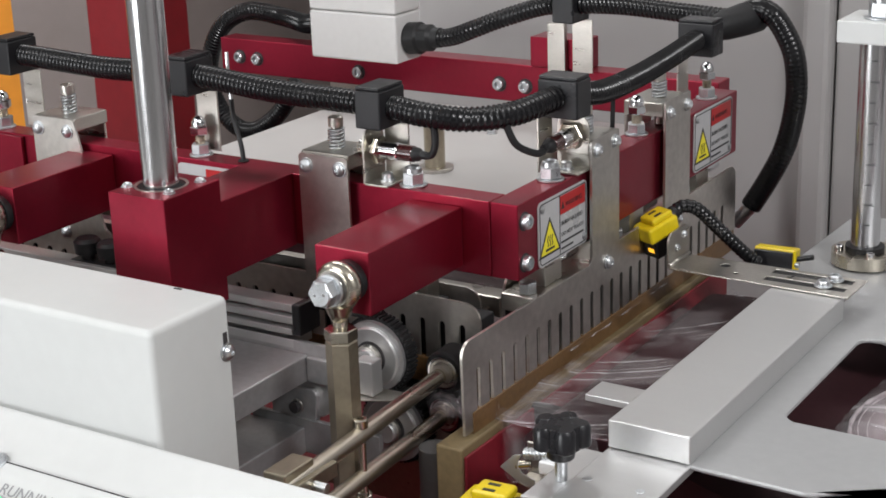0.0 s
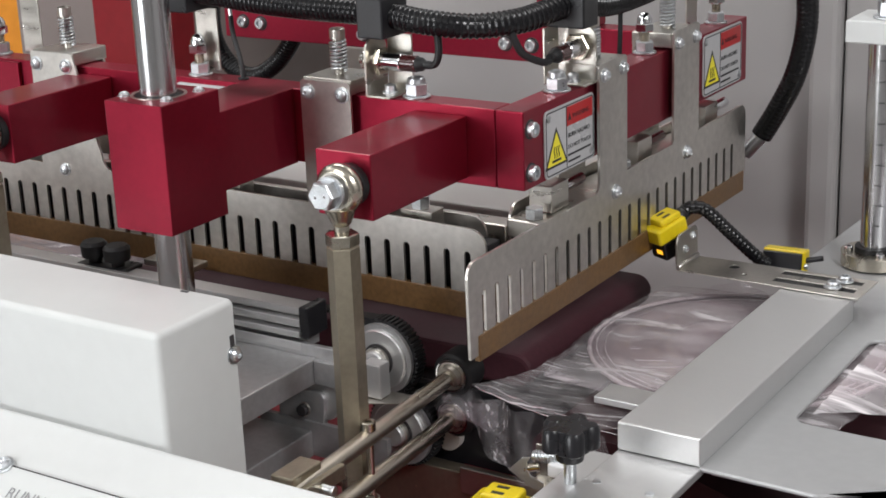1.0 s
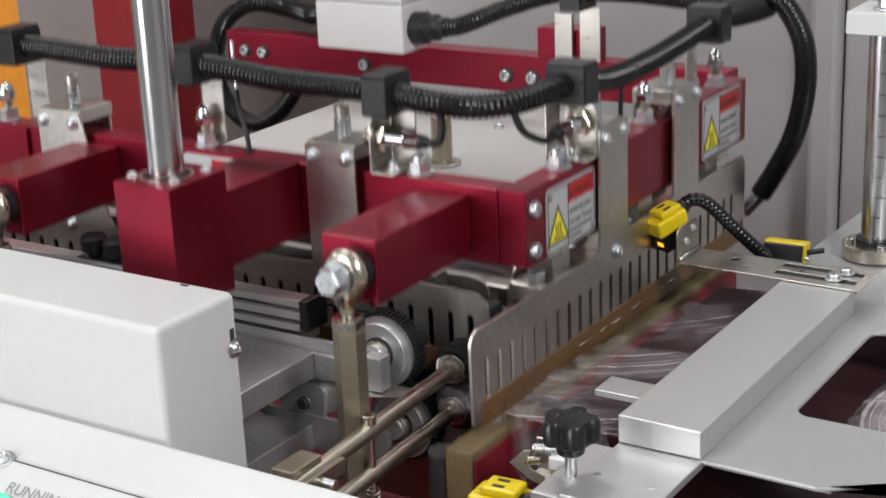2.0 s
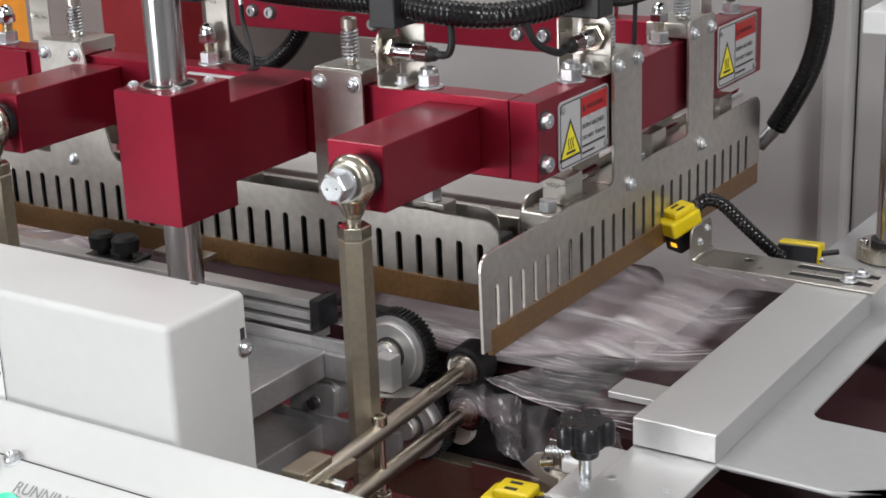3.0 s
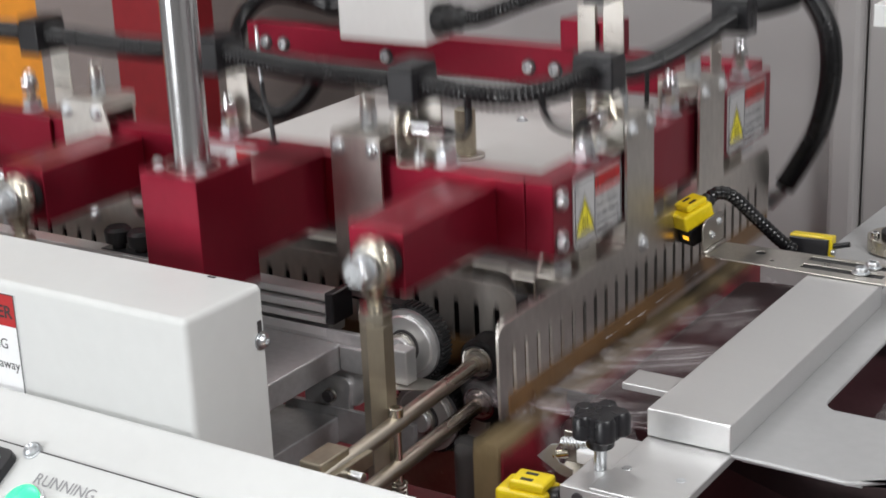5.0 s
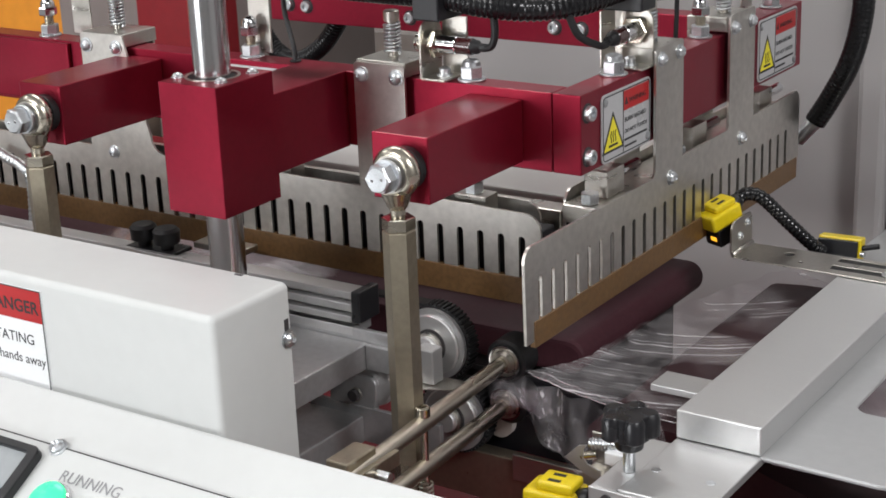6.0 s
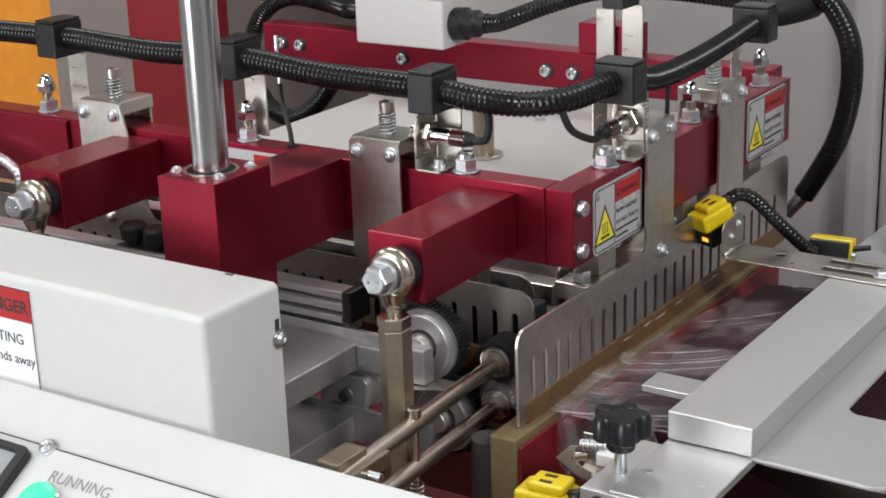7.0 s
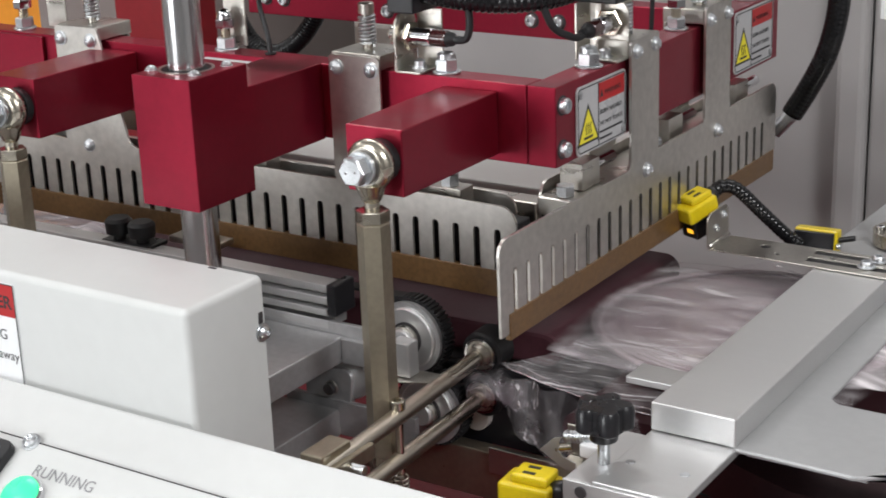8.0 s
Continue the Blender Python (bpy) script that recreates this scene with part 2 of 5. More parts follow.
def upright_hex(cx, cy, z0, z1, flats):
    """A vertical hexagon bar with two flats facing along x."""
    own = hexagon((cx, cy, z0), (cx, cy, z1), flats)
    v = max(own.verts, key=lambda q: math.hypot(q.co.x - cx, q.co.y - cy)).co
    turn = radians(30) - math.atan2(v.y - cy, v.x - cx)
    m = Matrix.Translation((cx, cy, 0)) @ Matrix.Rotation(turn, 4, "Z") @ Matrix.Translation((-cx, -cy, 0))
    bmesh.ops.transform(own, matrix=m, verts=own.verts)
    return own


def ring(c, axis, r_out, r_in, width, seg=28, bm=None):
    own = bmesh.new()
    c, axis = Vector(c), Vector(axis).normalized()
    m, _ = aim(c - axis * width / 2, c + axis * width / 2)
    prof = [(0, r_in), (0, r_out), (width, r_out), (width, r_in)]
    rings = [[own.verts.new(m @ Vector((r * math.cos(2 * math.pi * i / seg), r * math.sin(2 * math.pi * i / seg), d))) for i in range(seg)] for d, r in prof]
    for k in range(4):
        a, b = rings[k], rings[(k + 1) % 4]
        for i in range(seg):
            own.faces.new((a[i], a[(i + 1) % seg], b[(i + 1) % seg], b[i])).smooth = k in (1, 3)
    bmesh.ops.bevel(own, geom=[e for e in own.edges if len(e.link_faces) == 2 and e.calc_face_angle(0) > 1.2], offset=min(0.0006, width * 0.2), segments=2, affect="EDGES")
    return join(bm, own)


def spline(points, step=0.002):
    """Catmull-Rom through the points, evenly stepped."""
    p = [Vector(q) for q in points]
    p = [p[0] * 2 - p[1]] + p + [p[-1] * 2 - p[-2]]
    out = []
    for i in range(1, len(p) - 2):
        n = max(2, int((p[i + 1] - p[i]).length / 0.001))
        for k in range(n):
            t = k / n
            out.append(0.5 * ((2 * p[i]) + (p[i + 1] - p[i - 1]) * t + (2 * p[i - 1] - 5 * p[i] + 4 * p[i + 1] - p[i + 2]) * t * t
                              + (3 * p[i] - p[i - 1] - 3 * p[i + 1] + p[i + 2]) * t ** 3))
    out.append(p[-2])
    even, left = [out[0]], step
    for a, b in zip(out, out[1:]):
        n = (b - a).length
        while left <= n:
            even.append(a.lerp(b, left / n))
            left += step
        left -= n
    return even


def sweep(path, radii, seg=14, bm=None):
    """A round tube along a path; radii repeat along it."""
    own = bmesh.new()
    up, rings = Vector((0.13, 0.21, 1)).normalized(), []
    for i, q in enumerate(path):
        d = (path[min(i + 1, len(path) - 1)] - path[max(i - 1, 0)]).normalized()
        side = d.cross(up)
        if side.length < 0.05:
            side = d.cross(Vector((1, 0, 0)))
        side.normalize()
        top = side.cross(d)
        up = top.lerp(up, 0.2).normalized()
        r = radii[i % len(radii)]
        rings.append([own.verts.new(q + (side * math.cos(2 * math.pi * k / seg) + top * math.sin(2 * math.pi * k / seg)) * r) for k in range(seg)])
    for a, b in zip(rings, rings[1:]):
        for k in range(seg):
            own.faces.new((a[k], a[(k + 1) % seg], b[(k + 1) % seg], b[k])).smooth = True
    own.faces.new(rings[0][::-1])
    own.faces.new(rings[-1])
    return join(bm, own)


def corrugated(points, r=0.0088, groove=0.90):
    return sweep(spline(points, 0.0010), (r, r * 0.985, r * groove, r * groove), 18)


def arc(cx, cy, r, a0, a1, n=6):
    return [(cx + r * math.cos(radians(a0 + (a1 - a0) * i / n)), cy + r * math.sin(radians(a0 + (a1 - a0) * i / n))) for i in range(n + 1)]


def slot_hole(c, z0, z1, w):
    return arc(c, z1 - w / 2, w / 2, 0, 180, 6) + arc(c, z0 + w / 2, w / 2, 180, 360, 6)


def sheet(outline, holes, thick, m, edge=0.0002):
    """A flat sheet with real openings: outline and holes in its own plane, thickness centred, placed by m."""
    cu = bpy.data.curves.new("tmp", "CURVE")
    cu.dimensions, cu.fill_mode, cu.extrude = "2D", "BOTH", thick / 2 - edge
    cu.bevel_depth, cu.bevel_resolution = edge, 1
    for pts in [outline, *holes]:
        s = cu.splines.new("POLY")
        s.points.add(len(pts) - 1)
        for q, xy in zip(s.points, pts):
            q.co = (xy[0], xy[1], 0, 1)
        s.use_cyclic_u = True
    ob = bpy.data.objects.new("tmp", cu)
    scene.collection.objects.link(ob)
    me = bpy.data.meshes.new_from_object(ob.evaluated_get(bpy.context.evaluated_depsgraph_get()))
    bpy.data.objects.remove(ob)
    bpy.data.curves.remove(cu)
    weld = bmesh.new()
    weld.from_mesh(me)
    bmesh.ops.remove_doubles(weld, verts=weld.verts, dist=1e-6)
    for f in weld.faces:
        f.smooth = False
    weld.to_mesh(me)
    weld.free()
    me.transform(m)
    return me


IN_YZ = Matrix(((0, 0, 1, 0), (1, 0, 0, 0), (0, 1, 0, 0), (0, 0, 0, 1)))
IN_XZ = Matrix(((1, 0, 0, 0), (0, 0, -1, 0), (0, 1, 0, 0), (0, 0, 0, 1)))


def lettering(text, size, m, align="LEFT", bold=0.0):
    cu = bpy.data.curves.new("tmp", "FONT")
    cu.body, cu.size, cu.align_x, cu.extrude, cu.offset = text, size, align, 0.00008, bold
    ob = bpy.data.objects.new("tmp", cu)
    scene.collection.objects.link(ob)
    me = bpy.data.meshes.new_from_object(ob.evaluated_get(bpy.context.evaluated_depsgraph_get()))
    bpy.data.objects.remove(ob)
    bpy.data.curves.remove(cu)
    me.transform(m)
    return me


def rounded(x0, x1, y0, y1, r, n=5):
    return arc(x1 - r, y1 - r, r, 0, 90, n) + arc(x0 + r, y1 - r, r, 90, 180, n) + arc(x0 + r, y0 + r, r, 180, 270, n) + arc(x1 - r, y0 + r, r, 270, 360, n)


def cap_screw(p, d, r, parent, mat=ZINC, name="cap_screw"):
    """A socket-head screw lying against a face at p, pointing out along d."""
    p, d = Vector(p), Vector(d).normalized()
    prof = [(0, r), (r * 0.75, r), (r * 0.95, r * 0.86), (r * 0.95, r * 0.5), (r * 0.45, r * 0.48)]
    return part(name, lathe(p, p + d, prof, 16), mat, parent)


def dome_screw(p, d, r, parent, mat=ZINC, name="screw"):
    """A pan-head screw with a cross recess and a washer."""
    p, d = Vector(p), Vector(d).normalized()
    bm = lathe(p, p + d, [(0, r * 1.25), (r * 0.22, r * 1.25), (r * 0.24, r), (r * 0.55, r), (r * 0.9, r * 0.72), (r * 1.02, r * 0.35), (r * 0.7, r * 0.2)], 16)
    return part(name, bm, mat, parent)


def hex_nut(p, flats, parent, washer=True, nyloc=True, name="nut"):
    p = Vector(p)
    h = flats * 0.62
    bm = hexagon(p + Vector((0, 0, 0.0016)), p + Vector((0, 0, 0.0016 + h)), flats)
    if nyloc:
        lathe(p + Vector((0, 0, 0.0016 + h)), p + Vector((0, 0, 1)), [(0, flats * 0.47), (flats * 0.22, flats * 0.44), (flats * 0.3, flats * 0.34), (flats * 0.2, flats * 0.26)], 18, bm)
    if washer:
        rod(p, p + Vector((0, 0, 0.0016)), flats * 0.72, 24, bm)
    return part(name, bm, ZINC, parent)


def acorn_stack(p, parent):
    """A stud with a washer and hex nut, bare thread, and a domed nut on top."""
    p = Vector(p)
    up = Vector((0, 0, 1))
    hex_nut(p, 0.0125, parent, True, False, "lower_nut")
    bm = bmesh.new()
    for i in range(7):
        rod(p + up * (0.0085 + i * 0.0013), p + up * (0.0085 + i * 0.0013 + 0.0009), 0.0039, 14, bm)
        rod(p + up * (0.009 + i * 0.0013), p + up * (0.009 + i * 0.0013 + 0.0009), 0.0034, 14, bm)
    part("stud", bm, NICKEL, parent)
    bm = hexagon(p + up * 0.0165, p + up * 0.023, 0.0125)
    lathe(p + up * 0.023, p + up, [(0, 0.0058), (0.003, 0.0057), (0.0055, 0.0046), (0.0073, 0.0026), (0.0078, 0.0006)], 18, bm)
    part("acorn_nut", bm, CHROME, parent)


def spring_bolt(p, parent, height=0.030):
    """An adjusting bolt standing in a coil spring."""
    p = Vector(p)
    up = Vector((0, 0, 1))
    bm = rod(p - up * 0.012, p + up * (height - 0.006), 0.0034, 14)
    lathe(p + up * (height - 0.007), p + up, [(0, 0.0054), (0.0068, 0.0054), (0.0074, 0.0047), (0.0074, 0.003), (0.004, 0.0028)], 18, bm)
    bolt = part("spring_bolt", bm, STEEL, parent)
    coil = [p + Vector((0.0053 * math.cos(a), 0.0053 * math.sin(a), 0.0010 + a * 0.00040)) for a in (i * 0.35 for i in range(int((height - 0.0085) / 0.00040 / 0.35)))]
    part("coil_spring", sweep(coil, (0.0010,), 8), ZINC, bolt)
    return bolt


# ---- hall and machine body ----
lone("floor", box(-4, 4, -4, 4, -0.95, -0.9, 0), FLOOR, "smooth grey hall floor", "floor", kind="structure")
lone("ceiling", box(-4, 4, -4, 4, 2.2, 2.25, 0), CEILING, "plain white hall ceiling", "ceiling", kind="structure")
lone("wall_north", box(-4, 4, 4.0, 4.1, -0.9, 2.2, 0), HALL, "plain grey hall wall", "wall", kind="structure")
south = thing("wall_south", (0, -4.05, -0.9), "plain grey hall wall with an added, unseen window", "wall", kind="structure")
for x0_, x1_, z0_, z1_ in ((-4, WIN[0], -0.9, 2.2), (WIN[1], 4, -0.9, 2.2), (WIN[0], WIN[1], -0.9, WIN[2]), (WIN[0], WIN[1], WIN[3], 2.2)):
    part("wall_piece", box(x0_, x1_, -4.1, -4.0, z0_, z1_, 0), HALL, south)
# Unseen window added round the fill light, with a glowing pane.
window = thing("added_window", (-1.85, -4.05, WIN[2]), "unseen hall window with a white frame, added to light the front faces", "window", kind="structure")
for x0_, x1_ in ((WIN[0], WIN[0] + 0.05), (WIN[1] - 0.05, WIN[1])):
    part("window_frame", box(x0_, x1_, -4.09, -4.02, WIN[2], WIN[3], 0.003), WHITE, window)
for z0_, z1_ in ((WIN[2], WIN[2] + 0.05), (WIN[3] - 0.05, WIN[3])):
    part("window_frame", box(WIN[0] + 0.05, WIN[1] - 0.05, -4.09, -4.02, z0_, z1_, 0.003), WHITE, window)
part("pane", box(WIN[0] + 0.05, WIN[1] - 0.05, -4.062, -4.056, WIN[2] + 0.05, WIN[3] - 0.05, 0), material("added_window_glow", (0.7, 0.75, 0.8), 0.2, glow=((0.93, 0.96, 1.0), 2.0)), window)
lone("wall_west", box(-4.1, -4.0, -4, 4, -0.9, 2.2, 0), HALL, "plain grey hall wall", "wall", kind="structure")
lone("wall_east", box(4.0, 4.1, -4, 4, -0.9, 2.2, 0), HALL, "plain grey hall wall", "wall", kind="structure")
for lx, ly, sx, sy, _ in LAMPS:
    fixture = thing("ceiling_light", (lx, ly, 2.2), "flat white ceiling light panel", "ceiling light", "ceiling lights")
    part("light_frame", box(lx - sx / 2 - 0.03, lx + sx / 2 + 0.03, ly - sy / 2 - 0.03, ly + sy / 2 + 0.03, 2.178, 2.199, 0.003), WHITE, fixture)
    part("diffuser", box(lx - sx / 2, lx + sx / 2, ly - sy / 2, ly + sy / 2, 2.172, 2.1775, 0.001), LAMP_GLASS, fixture)

# Rear enclosure of the machine, with an upright corner fold
enclosure = thing("rear_enclosure", (0.1, 0.8, -0.9), "light grey sheet-metal enclosure behind the sealing head", "enclosure", kind="structure")
part("panel", box(-0.62, -0.068, 0.80, 0.83, -0.9, 0.9, 0.004), ENCLOSURE, enclosure)
part("corner_post", box(-0.066, -0.036, 0.775, 0.83, -0.9, 0.9, 0.006), ENCLOSURE, enclosure)
part("panel", box(-0.034, 1.1, 0.79, 0.83, -0.9, 0.9, 0.004), ENCLOSURE, enclosure)

deck = lone("rear_deck", box(-0.40, -0.075, 0.190, 0.465, 0.083, 0.095, 0.002), GREYWALL, "light grey painted deck behind the seal bars", "deck", kind="structure")
for px_, py_ in ((-0.205, 0.385), (-0.26, 0.30)):
    dome_screw((px_, py_, 0.095), (0, 0, 1), 0.004, deck)
deck_post = thing("deck_post", (-0.186, 0.2625, 0.095), "short steel post standing on the grey deck", "post")
part("post", rod((-0.186, 0.2625, 0.095), (-0.186, 0.2625, 0.135), 0.0085), BRONZE, deck_post)
part("foot", rod((-0.186, 0.2625, 0.095), (-0.186, 0.2625, 0.098), 0.015), STEEL, deck_post)

red_column = thing("red_column", (-0.92, 0.74, -0.9), "tall red painted machine column", "column")
part("column_face", box(-1.000, -0.875, 0.70, 0.755, -0.9, 0.8, 0.003), RED_PAINT, red_column)
part("column_flange", box(-1.03, -1.0055, 0.735, 0.80, -0.9, 0.8, 0.003), RED_PAINT, red_column)
beige = thing("beige_cabinet", (-1.2, 1.0, -0.9), "beige-grey cabinet standing behind the red column", "cabinet")
part("body", box(-1.36, -1.06, 0.9, 1.3, -0.9, 0.6, 0.004), CABINET, beige)
orange = thing("orange_machine", (-1.75, 1.1, -0.9), "orange painted machine panel standing behind the beige cabinet", "machine")
part("panel", box(-2.3, -1.40, 1.0, 1.3, -0.9, 0.5, 0.01), ORANGE, orange)
part("rim", box(-1.398, -1.378, 0.98, 1.3, -0.9, 0.5, 0.003), YELLOW, orange)
crate = thing("background_crate", (-1.0, 1.9, -0.9), "dark crate with a pale lower half far behind the machine", "crate")
part("crate_body", box(-2.2, -1.2, 1.95, 2.4, -0.188, 0.40, 0.01), DARK, crate)
part("crate_plinth", box(-2.25, -0.75, 1.92, 2.42, -0.9, -0.19, 0.01), material("pale_grey_crate", (0.60, 0.56, 0.54), 0.6, 0.0, 0.08, 6), crate, "pale grey lower half")
sack = box(-1.945, -1.815, 1.76, 1.90, -0.9, -0.205, 0.04, 4)
for v in sack.verts:
    v.co.x += 0.012 * noise.noise(Vector((v.co.x * 9, v.co.z * 7, 0.3)))
lone("background_sack", sack, CREAM, "pale sack standing far behind the machine", "sack")
drum = thing("background_drum", (-1.68, 1.83, -0.9), "pale round drum standing far behind the machine", "drum")
part("drum_body", rod((-1.68, 1.83, -0.9), (-1.68, 1.83, -0.19), 0.075, 32, edge=0.01), CREAM, drum)
part("drum_lid", rod((-1.68, 1.83, -0.1895), (-1.68, 1.83, -0.165), 0.079, 32, edge=0.006), LABEL_WHITE, drum)
carton = thing("background_carton", (-1.73, 1.67, -0.9), "tan carton standing far behind the machine", "carton")
part("carton_body", box(-1.80, -1.665, 1.60, 1.74, -0.9, -0.372, 0.008), material("tan_card", (0.42, 0.28, 0.09), 0.8, 0, 0.08, 20), carton)
part("carton_tape", box(-1.745, -1.715, 1.5985, 1.66, -0.72, -0.3705, 0.0004), material("pale_tape", (0.52, 0.42, 0.25), 0.35, 0, 0.06, 20), carton)

# Machine base: khaki cross bar, dark red frame and dark blocks added to shade the well below the film
base = thing("machine_base", (-0.1, 0.1, -0.9), "dark red painted machine base below the seal bars", "machine base", kind="structure")
part("base_box", box(-0.75, 0.62, 0.06, 0.75, -0.9, -0.30, 0.003), DARK_RED, base)
part("front_box", box(-0.75, 0.62, -0.30, 0.055, -0.9, -0.12, 0.003), DARK_RED, base)
# Dark blocks added so the gap under the film looks shaded.
part("well_shade_floor", box(-0.10, 0.30, 0.076, 0.345, -0.30, -0.150, 0.001), DARK, base)
part("well_shade_wall", box(-0.052, -0.047, 0.10, 0.308, -0.150, -0.0095, 0.0008), DARK, base)
part("cross_panel", box(-0.055, 0.16, 0.0685, 0.074, -0.30, -0.055, 0.001), DARK_RED, base)
cross_bar = thing("cross_bar", (-0.03, 0.06, -0.09), "khaki passivated steel cross bar with a bent end plate", "bar")
part("bar", box(-0.16, 0.028, 0.055, 0.068, -0.088, -0.052, 0.001), BRONZE, cross_bar)
part("end_lip", box(-0.045, 0.024, 0.052, 0.0545, -0.066, -0.046, 0.001), STEEL, cross_bar)
winder = thing("scrap_winder", (-0.02, 0.09, -0.07), "black scrap-film winder cheek with a pale nylon hub", "winder")
part("cheek", box(-0.12, 0.03, 0.075, 0.085, -0.085, 0.0, 0.004), PLASTIC, winder)
part("hub", rod((-0.065, 0.068, -0.034), (-0.065, 0.0745, -0.034), 0.011), CREAM, winder)

# ---- sealing head (drawn raised) ----
ZT, ZB = 0.200, 0.147
head = thing("sealing_head", (-0.2, 0.1, ZB), "dark red anodised L-shaped sealing head, sliding on steel columns", "sealing head")
part("side_beam", box(-0.027, -0.006, 0.083, 0.458, ZB, ZT, 0.0008), RED, head)
part("front_beam", box(-0.66, -0.0274, 0.083, 0.104, ZB, ZT, 0.0008), RED, head)
part("drive_arm", box(-0.0904, -0.0488, -0.028, 0.0826, 0.152, 0.194, 0.0009), RED, head)
part("drive_arm", box(-0.4075, -0.366, -0.022, 0.0826, 0.1515, 0.1945, 0.0009), RED, head)
part("end_pad", box(-0.66, -0.463, 0.0790, 0.0826, 0.150, 0.1985, 0.0009), RED, head)
STEP = [(-0.052, 0.1305), (0.003, 0.1305), (0.003, ZB), (0.0826, ZB), (0.0826, ZT - 0.0003), (0.003, ZT - 0.0003), (0.003, 0.2153), (-0.052, 0.2153)]
guide = part("guide_block", sheet(STEP, [], 0.049, Matrix.Translation((-0.216, 0, 0)) @ IN_YZ, 0.0008), RED, head)
COL = (-0.2185, -0.0245)
part("bushing", ring((*COL, 0.2156), (0, 0, 1), 0.0185, 0.0166, 0.0020), STEEL, guide)
# Black disc paints the shade in the gap round the column.
part("bore", rod((*COL, 0.2120), (*COL, 0.2161), 0.0165), RUBBER, guide, "black disc for the shaded bore round the column")
for dx, dy in ((-0.0185, -0.0130), (0.0185, -0.0130), (-0.0180, 0.0180), (0.0185, 0.0180)):
    dome_screw((COL[0] + dx, COL[1] + dy, 0.2153), (0, 0, 1), 0.0036, guide)
for zc in (0.187, 0.158):
    s_ = cap_screw((-0.006, 0.0915, zc), (1, 0, 0), 0.0052, head)
    # Dark ring paints the sunken shade round the screw head.
    part("counterbore_shade", ring((-0.0058, 0.0915, zc), (1, 0, 0), 0.0066, 0.0052, 0.0006), DARK, s_)
for q in ((-0.095, 0.0944), (-0.0165, 0.1478)):
    hex_nut((*q, ZT), 0.0135, head)
for q in ((-0.2864, 0.0945), (-0.4967, 0.0945), (-0.0175, 0.2865), (-0.0175, 0.4200)):
    acorn_stack((*q, ZT), head)
for q in ((-0.1595, 0.0950), (-0.4210, 0.0950), (-0.0165, 0.2000), (-0.0165, 0.3245)):
    spring_bolt((*q, 0.2125), head)
lead = part("probe_lead", sweep(spline([(-0.2453, 0.094, 0.199), (-0.2475, 0.095, 0.212), (-0.2545, 0.097, 0.232), (-0.2565, 0.098, 0.246)], 0.002), (0.0019,), 8), RUBBER, head, "thin black temperature probe lead")
part("grommet", rod((-0.2453, 0.094, 0.2), (-0.2453, 0.094, 0.2014), 0.0042), RUBBER, lead)
part("metal_braid", sweep(spline([(-0.2558, 0.0977, 0.240), (-0.258, 0.099, 0.262), (-0.259, 0.1, 0.28)], 0.002), (0.0014,), 8), ZINC, lead)
lead = part("probe_lead", sweep(spline([(-0.018, 0.245, 0.199), (-0.018, 0.247, 0.222), (-0.019, 0.25, 0.25)], 0.002), (0.0018,), 8), RUBBER, head, "thin black temperature probe lead")


